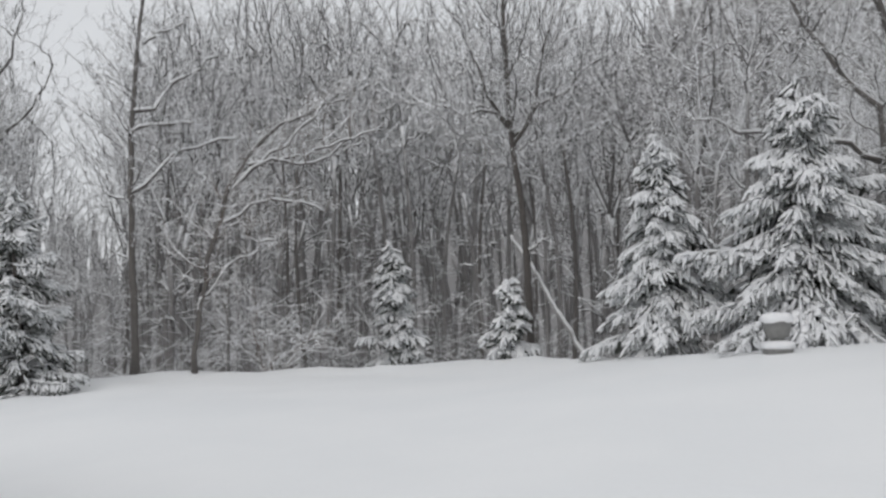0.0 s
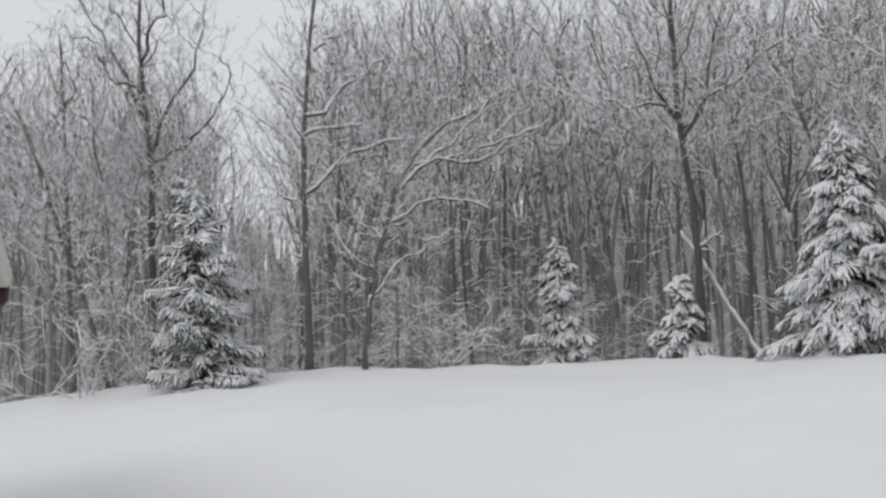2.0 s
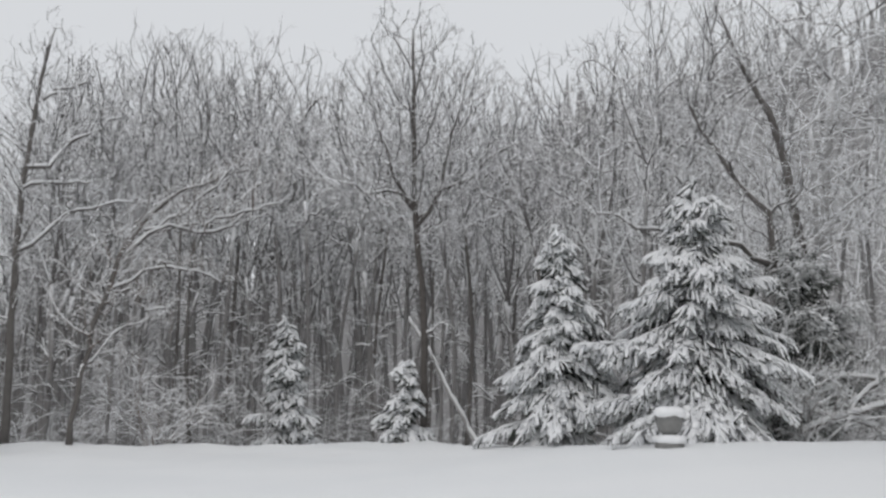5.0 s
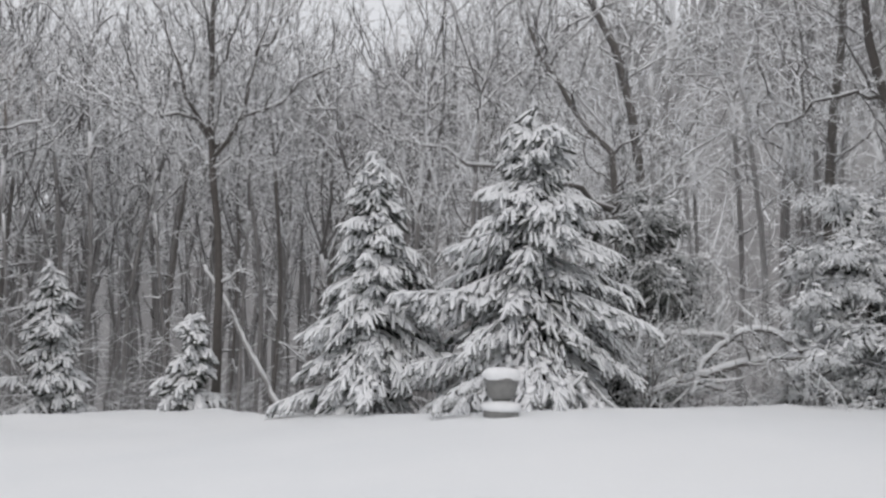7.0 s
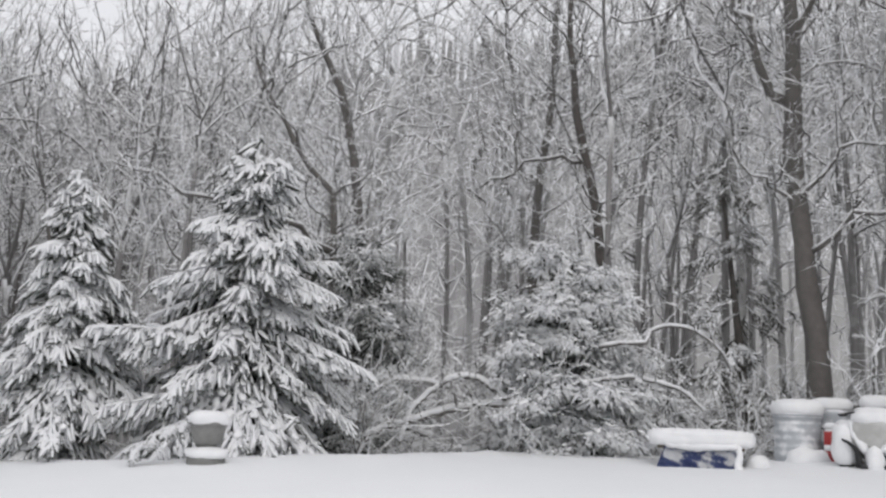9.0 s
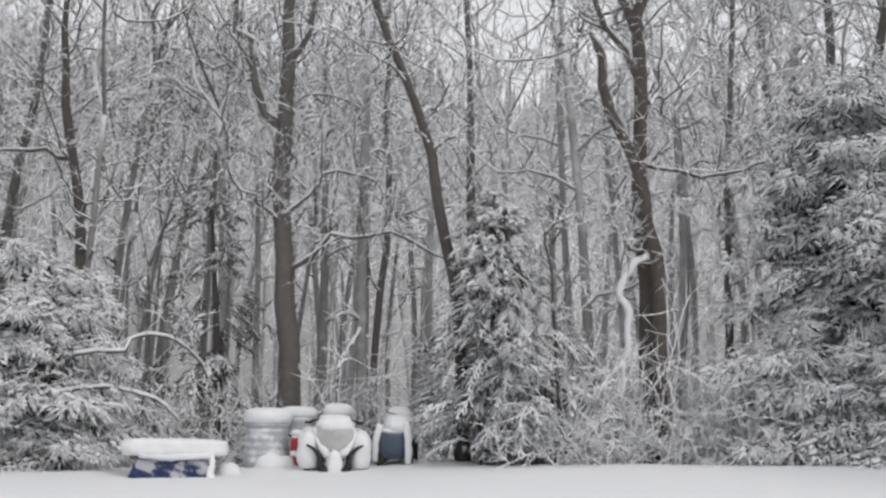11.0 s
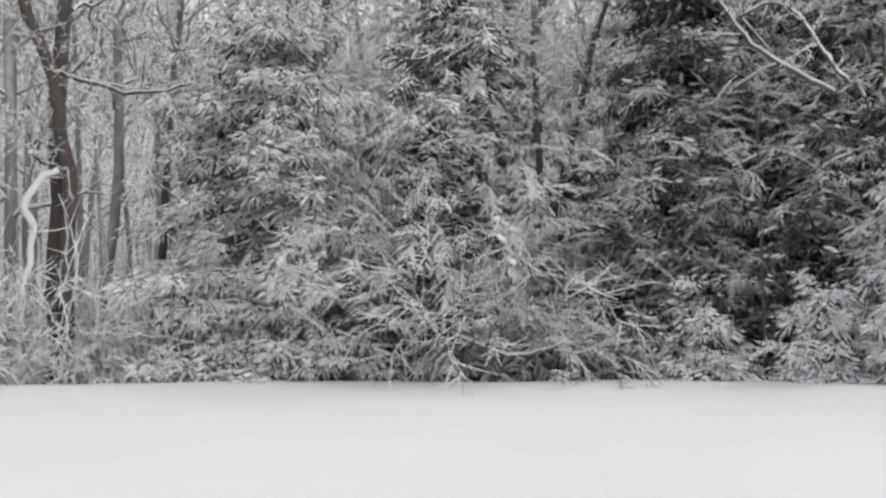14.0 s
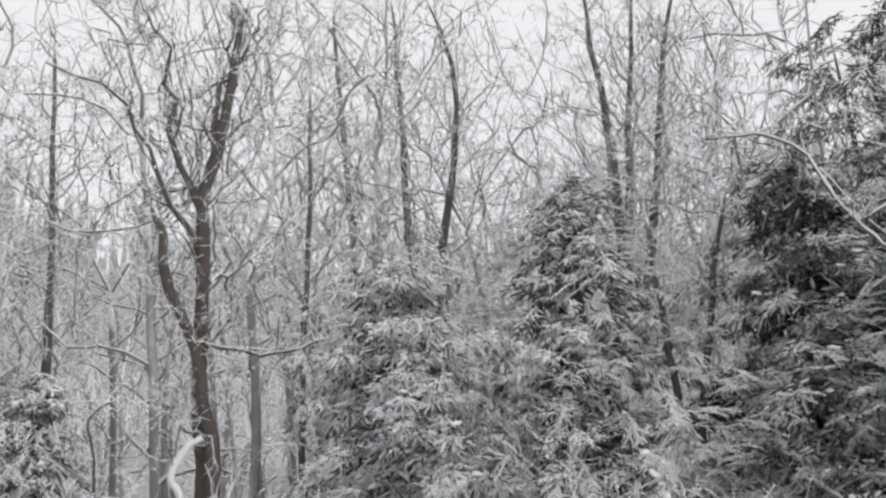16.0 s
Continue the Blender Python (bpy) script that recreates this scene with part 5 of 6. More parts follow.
fallen("broken_stick", [(12.4, 7.95, 1.25), (12.55, 7.8, 1.42), (12.65, 7.7, 1.55)], 0.014, "thin stick poking out of the snow", 310, 0, load=0.006)
fallen("forked_sapling", [(12.73, 7.07, 1.37), (12.7, 7.13, 2.63), (12.68, 7.17, 3.43), (12.67, 7.19, 3.87), (12.63, 7.27, 4.2), (12.69, 7.16, 4.4), (12.77, 6.97, 4.49)], 0.03, "dark forked sapling with snow on its arms", 311, 6, 0.8, load=-0.012, category="sapling", bark=M_BARK_DARK)
fallen("snapped_limb", [(12.95, 10.6, 1.6), (12.85, 10.55, 2.2), (12.8, 10.5, 2.5), (12.95, 10.25, 3.1)], 0.035, "snapped dead limb standing against a trunk", 312, 2, 0.5)
# long arching limbs in front of the dark spruces
for i, path in enumerate([
    [(14.2, -4.6, 1.3), (13.9, -4.2, 4.6), (13.7, -3.6, 5.6), (13.6, -3.0, 6.3), (13.6, -2.6, 7.0)],
    [(14.2, -4.7, 1.3), (13.8, -4.6, 4.2), (13.5, -4.1, 5.2), (13.4, -3.4, 5.5), (13.5, -2.9, 5.2)],
    [(14.1, -4.5, 1.3), (13.7, -4.4, 3.2), (13.4, -4.0, 4.0), (13.3, -3.3, 4.3), (13.4, -2.8, 4.1)],
    [(12.42, -3.78, 4.84), (12.83, -2.88, 5.62), (12.98, -2.55, 6.24), (13.12, -2.22, 7.14), (13.29, -1.84, 7.46), (13.61, -1.13, 7.63)],
    [(13.01, -3.14, 5.9), (12.97, -3.24, 6.27), (12.9, -3.44, 6.95), (12.79, -3.72, 7.7), (12.6, -4.23, 8.18), (12.46, -4.61, 8.44)],
    [(12.18, -3.83, 4.91), (12.29, -3.6, 5.31), (12.43, -3.29, 5.9), (12.53, -3.06, 6.03), (12.69, -2.73, 5.89)],
    [(13.5, 1.2, 2.2), (13.2, 0.93, 2.12), (13.1, 0.45, 2.2), (13.2, 0.14, 2.44), (13.4, -0.2, 2.7)],
    [(13.6, 1.2, 2.0), (13.2, 0.86, 1.87), (13.1, 0.16, 1.62), (13.2, -0.48, 1.78), (13.4, -0.8, 2.0)],
    [(13.9, 0.3, 1.4), (13.5, -0.1, 1.75), (13.3, -0.7, 1.65), (13.3, -1.3, 1.9)],
]):
    fallen("arching_limb", path, 0.03, "long arching bare limb lined with snow", 320 + i, 12, 0.9, load=0.008, group="arching limbs", kids=(5, 5))


# ---- rounded forms ----
def lump(name, size, at, mat, parent, label="", seed=0, square=2.4, flat=0.0, rough=0.03, segs=(20, 12)):
    """A soft rounded body: square sets how boxy it is, flat cuts its underside."""
    bm = bmesh.new()
    bmesh.ops.create_uvsphere(bm, u_segments=segs[0], v_segments=segs[1], radius=1)
    for v in bm.verts:
        c = v.co
        k = (abs(c.x) ** square + abs(c.y) ** square + abs(c.z) ** square) ** (-1 / square)
        c *= k
        c *= 1 + rough * noise.noise(c * 1.7 + Vector((seed, 0, 0)))
        if c.z < -1 + flat:
            c.z = -1 + flat
        v.co = Vector((c.x * size[0] / 2, c.y * size[1] / 2, c.z * size[2] / 2)) + Vector(at)
    return part(name, bm, mat, parent, label, True)


def lathe(name, profile, mat, parent, label="", n=28, at=(0, 0, 0)):
    """A turned form from radius and height pairs."""
    v, q = [], []
    for r, z in profile:
        for k in range(n):
            a = 2 * math.pi * k / n
            v.append((at[0] + r * math.cos(a), at[1] + r * math.sin(a), at[2] + z))
    for i in range(len(profile) - 1):
        for k in range(n):
            q.append((i * n + k, i * n + (k + 1) % n, (i + 1) * n + (k + 1) % n, (i + 1) * n + k))
    v += [(at[0], at[1], at[2] + profile[0][1]), (at[0], at[1], at[2] + profile[-1][1])]
    t = [((k + 1) % n, k, len(v) - 2) for k in range(n)] + [((len(profile) - 1) * n + k, (len(profile) - 1) * n + (k + 1) % n, len(v) - 1) for k in range(n)]
    return child(name, mesh_of(name, np.array(v), np.array(q), np.array(t)), mat, parent, label)


def box(name, size, at, mat, parent, label="", bevel=0.01, turn=None, top=1.0):
    """A bevelled box, its top narrowed or widened by the factor top."""
    bm = bmesh.new()
    bmesh.ops.create_cube(bm, size=1)
    for v in bm.verts:
        k = top if v.co.z > 0 else 1.0
        v.co = Vector((v.co.x * size[0] * k, v.co.y * size[1], v.co.z * size[2]))
    bmesh.ops.bevel(bm, geom=bm.edges[:], offset=bevel, segments=2, affect="EDGES")
    bm.transform(Matrix.Translation(at) @ (turn or Matrix()))
    return part(name, bm, mat, parent, label)


M_BLUE = snowy("blue_plastic_sheet", (0.055, 0.08, 0.2), (0.08, 0.11, 0.27), 8.0, 0.37, 0.15, 2.5, 4.0, 0.45)
M_NAVY = snowy("slate_blue_paint", (0.06, 0.085, 0.12), (0.1, 0.13, 0.17), 5.0, 0.6, 0.2, 0.5, 4.0, 0.4)
M_TIN = snowy("dull_grey_tin", (0.4, 0.43, 0.455), (0.53, 0.555, 0.58), 6.0, 0.12, 0.3, 2.2, 4.0, 0.5)
M_RED = snowy("red_paint", (0.3, 0.03, 0.035), (0.42, 0.055, 0.05), 6.0, 0.5, 0.2, 0.8, 9.0, 0.4)
M_RUBBER = snowy("black_rubber", (0.02, 0.02, 0.022), (0.045, 0.045, 0.047), 12.0, 0.75, 0.15, 0.6, 6.0, 0.8)
M_GREY = plain("grey_plastic_shield", (0.42, 0.42, 0.41), (0.55, 0.545, 0.535), 4.0, 0.5, 0.0, 0.1)
M_DARKMETAL = plain("dark_metal", (0.03, 0.03, 0.032), (0.07, 0.07, 0.072), 8.0, 0.5, 0.6, 0.1)
M_STONE = snowy("grey_cast_stone", (0.17, 0.17, 0.168), (0.28, 0.278, 0.27), 14.0, 0.6, 0.25, 0.7, 6.0)
M_WOOD = snowy("weathered_wood", (0.12, 0.1, 0.08), (0.22, 0.19, 0.16), 10.0, 0.6, 0.2, 0.5, 4.0)


def facing(x, y, z, turn):
    return pose(x, y, z, 0, 0, turn)


def snow_table():
    """A low table hung with a blue sheet, a thick slab of snow on top."""
    ob = thing("covered_table", (0, 0, 0), "low table hung with a blue plastic sheet under thick snow", "table")
    ob.matrix_world = facing(9.85, 10.95, ground_z(9.85, 10.95) - 0.06, -50) @ Matrix.Scale(0.87, 4)
    lump("snow_load", (1.4, 0.85, 0.25), (0, 0, 0.43), M_SNOW, ob, "thick rounded slab of snow", 1, 5.0, 0.15, 0.06, (44, 16))
    box("tabletop", (1.14, 0.66, 0.04), (0, 0, 0.305), M_WOOD, ob)
    for sx in (-0.46, 0.46):
        for sy in (-0.26, 0.26):
            box("leg", (0.06, 0.06, 0.32), (sx, sy, 0.14), M_WOOD, ob)
    bm = bmesh.new()
    nx, nz = 48, 14
    grid = []
    for j in range(nz + 1):
        f = j / nz
        left = -0.46 - 0.14 * f
        for i in range(nx + 1):
            u = i / nx
            w = noise.noise(Vector((u * 5 - f * 2.2, f * 2.5, 3.1)))
            fold = 0.05 * w * (0.3 + f) + 0.015 * math.sin(u * 31 - 6 * f) * f
            sag = 0.03 * math.sin(u * math.pi) * f
            grid.append(bm.verts.new((left + u * (0.47 - left), -0.34 - 0.1 * f + fold, 0.33 - 0.36 * f - sag)))
    for j in range(nz):
        for i in range(nx):
            a = j * (nx + 1) + i
            bm.faces.new((grid[a], grid[a + nx + 1], grid[a + nx + 2], grid[a + 1]))
    bmesh.ops.solidify(bm, geom=bm.faces[:], thickness=0.012)
    part("sheet", bm, M_BLUE, ob, "folded blue plastic sheet half plastered with snow", True)
    child("snow_streak", tube("snow_streak", smooth_path([(-0.45, -0.37, 0.34), (-0.15, -0.4, 0.31), (0.1, -0.4, 0.32), (0.47, -0.37, 0.34)], 12), np.full(12, 0.045), 8, 0.25, 7), M_SNOW, ob)
    child("snow_streak", tube("snow_streak", smooth_path([(0.48, -0.36, 0.36), (0.5, -0.4, 0.2), (0.47, -0.45, 0.1), (0.53, -0.48, -0.02)], 10), np.linspace(0.035, 0.06, 10), 8, 0.15, 8), M_SNOW, ob)
    lump("snow_drift", (0.42, 0.4, 0.36), (0.72, 0.12, 0.05), M_SNOW, ob, "drift of snow under the table's end", 3, 2.2, 0, 0.2)


def tin_can():
    ob = thing("dustbin", (0, 0, 0), "pale grey dustbin with snow heaped on its lid", "bin")
    ob.matrix_world = facing(11.62, 10.88, ground_z(11.62, 10.88) - 0.03, -50)
    rings = [(0.27, 0.0), (0.28, 0.02)]
    for k in range(5):
        z = 0.06 + 0.1 * k
        rings += [(0.287, z), (0.292, z + 0.02), (0.292, z + 0.04), (0.288, z + 0.06)]
    rings += [(0.3, 0.55), (0.31, 0.56), (0.31, 0.59), (0.3, 0.6)]
    lathe("body", rings, M_TIN, ob, "ribbed dull grey side dusted with snow")
    lathe("lid", [(0.315, 0.585), (0.325, 0.6), (0.31, 0.63), (0.12, 0.66), (0.02, 0.665)], M_TIN, ob)
    lump("snow_load", (0.66, 0.66, 0.26), (0, 0, 0.68), M_SNOW, ob, "rounded cap of snow", 5, 2.8, 0.35, 0.06)
    lump("snow_drift", (0.62, 0.34, 0.4), (0.12, -0.34, 0.0), M_SNOW, ob, "drift of snow at the bin's foot", 9, 2.1, 0, 0.25)
    for sx in (-1, 1):
        child("handle", tube("handle", smooth_path([(0.295 * sx, -0.07, 0.45), (0.34 * sx, 0, 0.42), (0.295 * sx, 0.07, 0.45)], 7), [0.009] * 7, 6, 0), M_DARKMETAL, ob)
    ob = thing("storage_drum", (0, 0, 0), "tall drum behind the dustbin, topped with snow", "drum")
    ob.matrix_world = facing(12.2, 10.78, ground_z(12.2, 10.78) - 0.03, -50)
    lathe("body", [(0.24, 0), (0.25, 0.02), (0.25, 0.24), (0.262, 0.26), (0.262, 0.29), (0.25, 0.31), (0.25, 0.6), (0.258, 0.62), (0.258, 0.68), (0.24, 0.7)], M_TIN, ob)
    lump("snow_load", (0.54, 0.54, 0.2), (0, 0, 0.75), M_SNOW, ob, "flat cap of snow", 6, 3.2, 0.3)
    ob = thing("fuel_can", (0, 0, 0), "small red canister with a pale label band", "canister")
    ob.matrix_world = facing(11.6, 10.38, ground_z(11.6, 10.38) - 0.01, -50)
    lathe("body", [(0.075, 0), (0.085, 0.015), (0.085, 0.36), (0.075, 0.38), (0.03, 0.4)], M_RED, ob)
    lathe("label_band", [(0.0865, 0.13), (0.0865, 0.2)], M_SNOW, ob, "pale band round the middle")
    lathe("cap", [(0.03, 0.395), (0.032, 0.43), (0.02, 0.44)], M_DARKMETAL, ob)
    lump("snow_load", (0.17, 0.17, 0.09), (0, 0, 0.43), M_SNOW, ob, "", 7)


def wheel(parent, at, r, w):
    """A knobbly low-pressure tyre with its rim, axle along x."""
    prof = []
    for k in range(9):
        a = math.pi * (k / 8 - 0.5)
        prof.append((r * (0.72 + 0.28 * math.cos(a)), w / 2 * math.sin(a)))
    ob = lathe("wheel", prof, M_RUBBER, parent, "black knobbly tyre", 26)
    ob.matrix_local = Matrix.Translation(at) @ pose(0, 0, 0, 0, 90, 0)
    lathe("rim", [(r * 0.45, -w * 0.52), (r * 0.42, -w * 0.5), (r * 0.1, -w * 0.3), (r * 0.1, w * 0.3), (r * 0.42, w * 0.5), (r * 0.45, w * 0.52)], M_DARKMETAL, ob, "", 16)
    bm = bmesh.new()
    for k in range(18):
        a = 2 * math.pi * k / 18
        for s in (-1, 1):
            m = pose(0, 0, 0, 0, 0, math.degrees(a + 0.09 * s)) @ Matrix.Translation((r * 0.985, 0, s * w * 0.2)) @ Matrix.Diagonal((r * 0.06, r * 0.14, w * 0.3, 1))
            bmesh.ops.create_cube(bm, size=1, matrix=m)
    tr = part("tread", bm, M_RUBBER, ob)
    return ob


def quad_bike():
    """A four-wheeler seen from its front, deep in snow."""
    ob = thing("quad_bike", (0, 0, 0), "parked quad bike buried in snow, grey front shield showing", "quad bike")
    ob.matrix_world = facing(11.68, 9.86, ground_z(11.5, 9.6) - 0.05, -57) @ Matrix.Scale(0.84, 4)
    for sx in (-0.36, 0.36):
        wheel(ob, (sx, -0.32, 0.22), 0.24, 0.2)
        wheel(ob, (sx, 0.78, 0.24), 0.26, 0.24)
        lump("fender", (0.3, 0.56, 0.12), (sx, -0.3, 0.46), M_DARKMETAL, ob, "", 2, 2.8)
        lump("fender_snow", (0.36, 0.6, 0.6), (sx * 1.06, -0.34, 0.33), M_SNOW, ob, "rounded heap of snow over mudguard and wheel", 3 + sx, 3.2, 0.1, 0.14)
        lump("fender_snow", (0.34, 0.5, 0.26), (sx * 0.72, -0.3, 0.56), M_SNOW, ob, "", 8 + sx, 2.4, 0.1, 0.14)
        lump("fender_snow", (0.36, 0.5, 0.34), (sx, 0.75, 0.52), M_SNOW, ob, "", 5 + sx, 2.6, 0.25, 0.12)
        child("a_arm", tube("a_arm", [(sx * 0.3, -0.35, 0.3), (sx * 0.7, -0.33, 0.25)], [0.022, 0.022], 7, 0), M_DARKMETAL, ob)
        child("brush_guard", tube("brush_guard", smooth_path([(sx * 1.15, -0.67, 0.42), (sx * 0.85, -0.7, 0.36), (sx * 0.62, -0.7, 0.24), (sx * 0.56, -0.68, 0.05)], 8), np.linspace(0.022, 0.05, 8), 8, 0.1), M_RUBBER, ob, "dark bent guard bar")
    lump("chassis", (0.4, 1.5, 0.36), (0, 0.14, 0.3), M_DARKMETAL, ob, "", 1, 3.0)
    lump("front_shield", (0.62, 0.26, 0.52), (0, -0.58, 0.5), M_GREY, ob, "rounded grey plastic front shield", 4, 2.4, 0, 0.03)
    for sx in (-0.11, 0.11):
        lump("headlight", (0.045, 0.03, 0.085), (sx, -0.672, 0.47), M_STONE, ob, "small grey lamp", 1, 2.2, 0, 0)
    lump("shield_snow", (0.6, 0.5, 0.26), (0, -0.46, 0.71), M_SNOW, ob, "cap of snow on the shield", 12, 2.5, 0.2, 0.12)
    lump("nose_snow", (0.24, 0.26, 0.4), (0, -0.7, 0.14), M_SNOW, ob, "snow on the nose", 13, 2.3, 0, 0.2)
    for sx in (-1, 1):
        child("snow_strip", tube("snow_strip", smooth_path([(sx * 0.3, -0.56, 0.66), (sx * 0.25, -0.64, 0.45), (sx * 0.1, -0.7, 0.26)], 8), [0.045, 0.04, 0.036, 0.036, 0.04, 0.05, 0.06, 0.065], 8, 0.22, 3), M_SNOW, ob, "snow clinging to the shield's edge")
    box("bumper", (0.4, 0.05, 0.06), (0, -0.74, 0.06), M_DARKMETAL, ob)
    child("handlebar", tube("handlebar", smooth_path([(-0.42, 0.0, 0.76), (-0.25, -0.1, 0.8), (0, -0.14, 0.8), (0.25, -0.1, 0.8), (0.42, 0.0, 0.76)], 14), [0.014] * 14, 7, 0), M_DARKMETAL, ob)
    for sx in (-0.4, 0.4):
        lump("grip", (0.13, 0.05, 0.05), (sx, 0.01, 0.76), M_RUBBER, ob, "", 1, 2.6, 0, 0)
    lump("handlebar_snow", (0.5, 0.18, 0.1), (0, -0.1, 0.83), M_SNOW, ob, "", 14, 2.4)
    lump("seat", (0.32, 0.8, 0.16), (0, 0.4, 0.66), M_RUBBER, ob, "", 2, 3.0)
    lump("seat_snow", (0.4, 0.85, 0.22), (0, 0.42, 0.78), M_SNOW, ob, "thick snow along the seat", 15, 2.8, 0.2)
    box("rear_rack", (0.5, 0.4, 0.03), (0, 0.86, 0.74), M_DARKMETAL, ob)
    box("cargo_box", (0.4, 0.3, 0.18), (0.08, 0.88, 0.84), M_GREY, ob, "grey box on the rear rack", 0.03)
    lump("cargo_snow", (0.5, 0.42, 0.24), (0.08, 0.88, 0.97), M_SNOW, ob, "cap of snow on the box", 16, 2.8, 0.2, 0.08)


def ride_on_mower():
    """A small machine, blue-grey behind a mantle of snow."""
    ob = thing("ride_on_mower", (0, 0, 0), "small slate-blue ride-on mower under a mantle of snow", "mower")
    ob.matrix_world = facing(12.38, 9.3, ground_z(12.35, 9.2) - 0.04, -66) @ Matrix.Scale(0.92, 4)
    lump("hood", (0.46, 0.7, 0.5), (-0.02, -0.1, 0.3), M_NAVY, ob, "slate-blue rounded hood", 2, 3.2, 0.1, 0.02)
    lump("snow_load", (0.46, 0.8, 0.34), (0.03, -0.02, 0.56), M_SNOW, ob, "thick mantle of snow", 3, 2.5, 0.3, 0.06)
    lump("seat_back", (0.36, 0.14, 0.36), (0.02, 0.5, 0.6), M_RUBBER, ob, "", 4, 2.8)
    lump("seat_snow", (0.44, 0.5, 0.4), (0.02, 0.36, 0.66), M_SNOW, ob, "", 5)
    child("snow_strip", tube("snow_strip", smooth_path([(0.16, -0.36, 0.6), (0.2, -0.45, 0.35), (0.21, -0.47, 0.02)], 10), np.linspace(0.06, 0.045, 10), 8, 0.12), M_SNOW, ob, "snow running down the hood's corner")
    child("snow_strip", tube("snow_strip", smooth_path([(-0.22, -0.3, 0.56), (-0.27, -0.36, 0.35), (-0.28, -0.38, 0.05)], 10), np.linspace(0.06, 0.04, 10), 8, 0.12), M_SNOW, ob)
    for sx in (-0.2, 0.2):
        wheel(ob, (sx, -0.22, 0.13), 0.15, 0.12)
        wheel(ob, (sx * 1.1, 0.5, 0.2), 0.22, 0.16)
    child("steering_column", tube("steering_column", [(0, 0.14, 0.5), (0, 0.24, 0.78)], [0.02, 0.018], 7, 0), M_DARKMETAL, ob)
    child("steering_wheel", tube("steering_wheel", [(0.15 * math.cos(a), 0.25 + 0.12 * math.sin(a), 0.78 + 0.05 * math.sin(a)) for a in np.linspace(0, 6.2, 18)], [0.013] * 18, 6, 0), M_RUBBER, ob)


def urn():
    ob = thing("stone_urn", (4.36, 12.66, ground_z(4.36, 12.66) + 0.08), "grey cast-stone urn capped with snow beside a spruce", "planter")
    ob.scale = (0.88, 0.88, 0.88)
    lathe("foot", [(0.21, -0.12), (0.22, -0.1), (0.22, 0.0), (0.2, 0.03), (0.13, 0.06), (0.11, 0.1), (0.12, 0.13)], M_STONE, ob, "round stone foot")
    lathe("bowl", [(0.12, 0.12), (0.165, 0.14), (0.18, 0.2), (0.2, 0.29), (0.21, 0.34), (0.225, 0.35), (0.225, 0.38), (0.205, 0.39)], M_STONE, ob, "tapered grey bowl with a rolled rim")
    lump("snow_load", (0.46, 0.46, 0.2), (0, 0, 0.41), M_SNOW, ob, "smooth cap of snow", 2, 2.8, 0.4)
    lump("foot_snow", (0.5, 0.5, 0.16), (0, 0, 0.02), M_SNOW, ob, "snow lying on the foot", 3, 2.6, 0.3, 0.1)



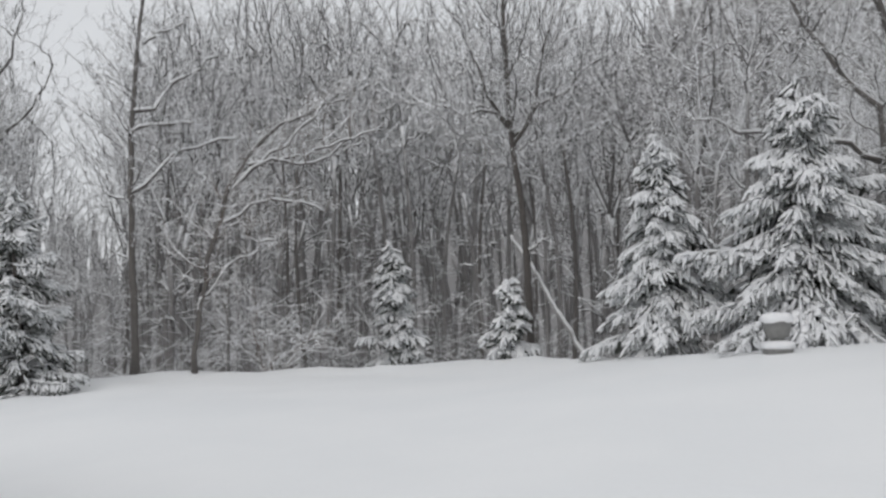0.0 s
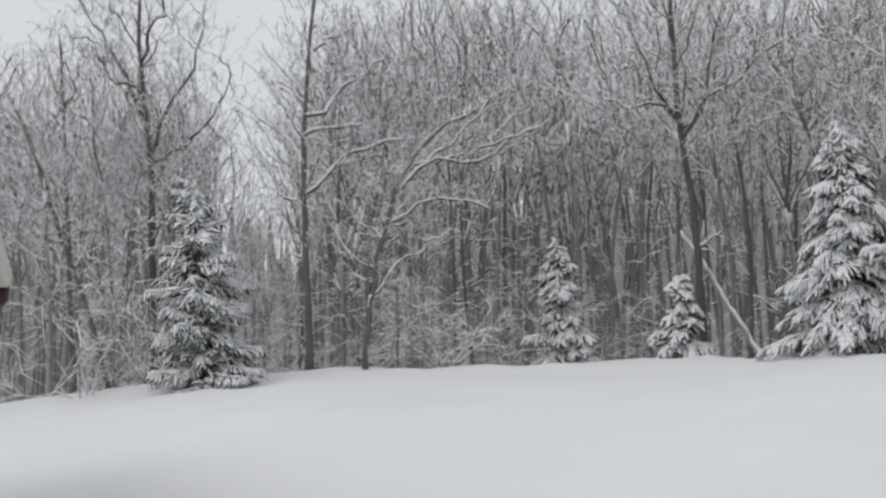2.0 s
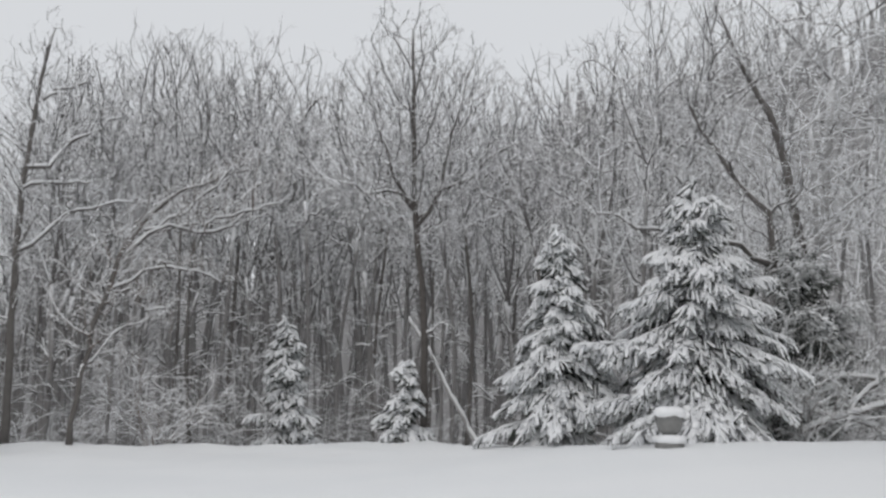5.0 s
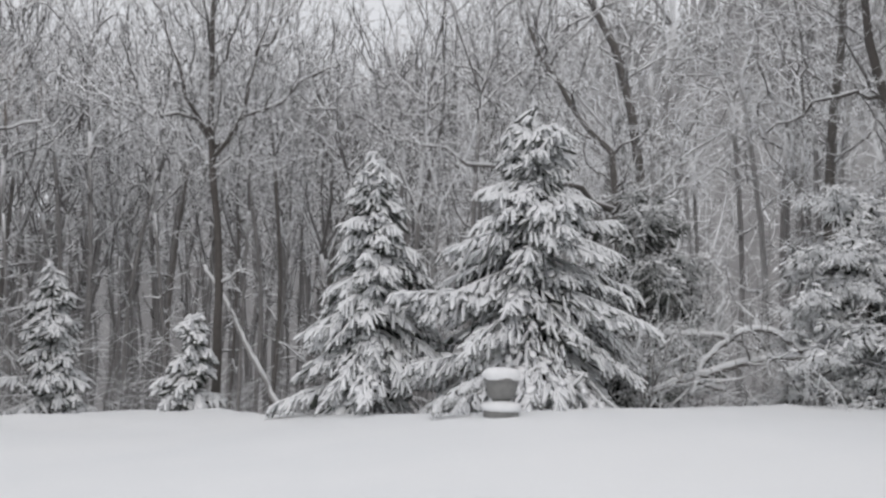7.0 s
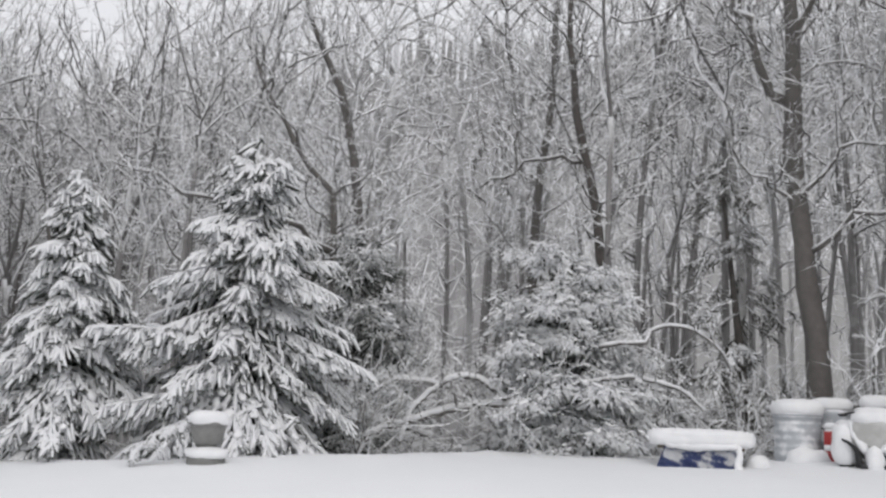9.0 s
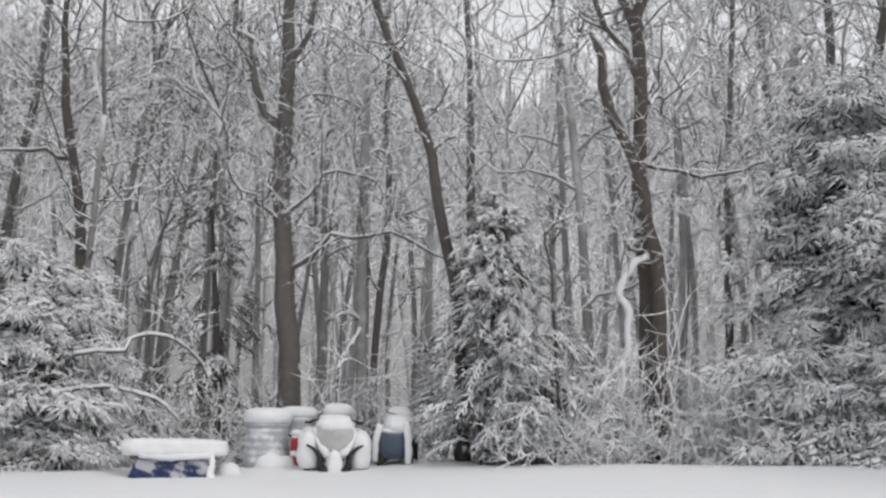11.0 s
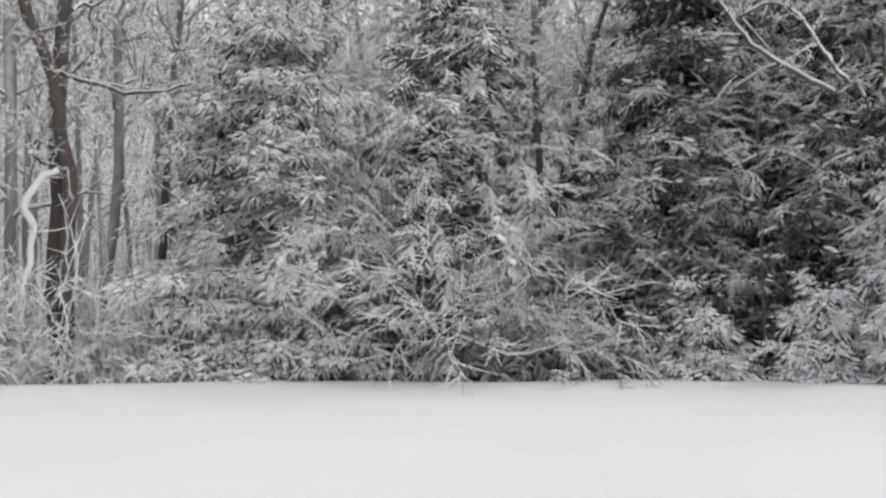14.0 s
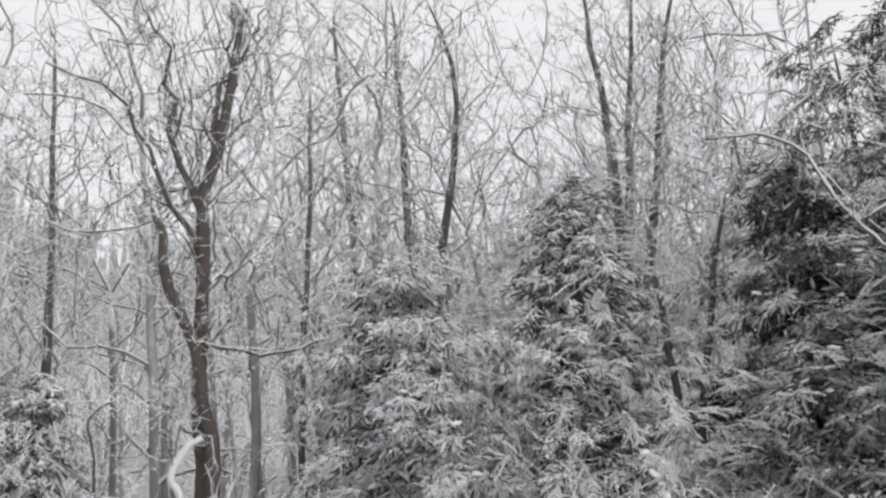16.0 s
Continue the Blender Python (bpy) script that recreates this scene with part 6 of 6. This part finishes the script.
def shed():
    """The corner of an outbuilding: wall, eave, gutter and downpipe."""
    ob = thing("shed", (0, 0, 0), "low beige outbuilding with a white gutter along its eave", "shed")
    ob.matrix_world = pose(-1.52, 2.17, -0.12, 0, 0, 33.1) @ Matrix.Translation((-0.095, 0, -0.08))
    siding = plain("beige_siding", (0.42, 0.36, 0.28), (0.5, 0.43, 0.35), 3.0, 0.7)
    white = plain("cream_paint", (0.62, 0.59, 0.53), (0.7, 0.67, 0.62), 5.0, 0.5)
    brown = plain("brown_downpipe", (0.08, 0.06, 0.05), (0.13, 0.1, 0.085), 5.0, 0.5)
    long = 6.45
    for k in range(13):
        box("board", (0.03, long - 0.5, 0.168), (-0.36 + 0.004 * (k % 2), long / 2 + 0.05, 0.09 + 0.165 * k), siding, ob, "", 0.006)
    box("wall", (3.4, long - 0.56, 2.2), (-2.08, long / 2 + 0.05, 1.08), siding, ob, "", 0.01)
    box("soffit", (0.34, long, 0.02), (-0.2, long / 2, 2.06), white, ob, "", 0.004)
    box("fascia", (0.025, long, 0.16), (-0.02, long / 2, 2.13), white, ob, "pale fascia board", 0.004)
    bm = bmesh.new()
    prof = [(-0.005, 0.05), (-0.005, -0.06), (0.06, -0.06), (0.085, -0.03), (0.095, 0.05), (0.088, 0.05), (0.078, -0.025), (0.056, -0.053), (0.002, -0.053), (0.002, 0.05)]
    rings = [[bm.verts.new((x, y, 2.15 + z)) for x, z in prof] for y in (0.0, long)]
    for k in range(len(prof)):
        j = (k + 1) % len(prof)
        bm.faces.new((rings[0][k], rings[0][j], rings[1][j], rings[1][k]))
    for r in rings:
        bm.faces.new(r)
    part("gutter", bm, white, ob, "white metal gutter")
    pipe = smooth_path([(0.04, long - 0.12, 2.1), (0.03, long - 0.12, 1.98), (-0.08, long - 0.12, 1.88), (-0.28, long - 0.12, 1.8), (-0.31, long - 0.12, 1.6), (-0.31, long - 0.12, 0.1)], 22)
    child("downpipe", tube("downpipe", pipe, [0.038] * 22, 8, 0), brown, ob, "brown downpipe with an elbow")
    bm = bmesh.new()
    vs = [bm.verts.new(c) for c in ((0.0, 0, 2.2), (0.0, long, 2.2), (-3.9, long, 3.5), (-3.9, 0, 3.5))]
    bm.faces.new(vs)
    bmesh.ops.solidify(bm, geom=bm.faces[:], thickness=0.05)
    part("roof", bm, M_DARKMETAL, ob)
    bm = bmesh.new()
    vs = [bm.verts.new(c) for c in ((-0.1, 0, 2.24), (-0.1, long, 2.24), (-3.9, long, 3.52), (-3.9, 0, 3.52))]
    bm.faces.new(vs)
    bmesh.ops.solidify(bm, geom=bm.faces[:], thickness=-0.14)
    part("roof_snow", bm, M_SNOW, ob, "blanket of snow on the roof")


def low_bough():
    """A broken spruce bough lying on the snow beside the urn."""
    rng = np.random.default_rng(61)
    a, e = np.array([3.72, 12.98, 1.0]), np.array([4.25, 13.0, 1.33])
    a[2] = ground_z(a[0], a[1]) + 0.12
    ob = thing("spruce_bough", a, "low snow-laden spruce bough reaching over the lawn", "branch")
    d = a - e
    child("stem", tube("stem", smooth_path([(0, 0, 0.03), tuple((e - a) * 0.5 + [0, 0, 0.05]), tuple(e - a)], 8), np.linspace(0.006, 0.014, 8), 6, 0.05), M_BARK_DARK, ob)
    mats = []
    for k in range(18):
        f = rng.uniform(0, 0.95)
        turn = rng.choice((-1, 1)) * rng.uniform(0.3, 1.1)
        dd = np.array([d[0] * math.cos(turn) - d[1] * math.sin(turn), d[0] * math.sin(turn) + d[1] * math.cos(turn), d[2] * 0.4])
        mats.append(np.concatenate([frame_of(dd, rng.uniform(0.15, 0.24), rng.normal() * 0.2), ((e - a) * f + [0, 0, 0.06])[:, None]], 1))
    child("needles", scatter("needles", BOUGHS["heavy"], np.array(mats), rng.integers(0, 5, 18)), M_NEEDLE_WHITE, ob)["kind"] = "stuff"


low_bough()
snow_table()
tin_can()
quad_bike()
ride_on_mower()
urn()
shed()
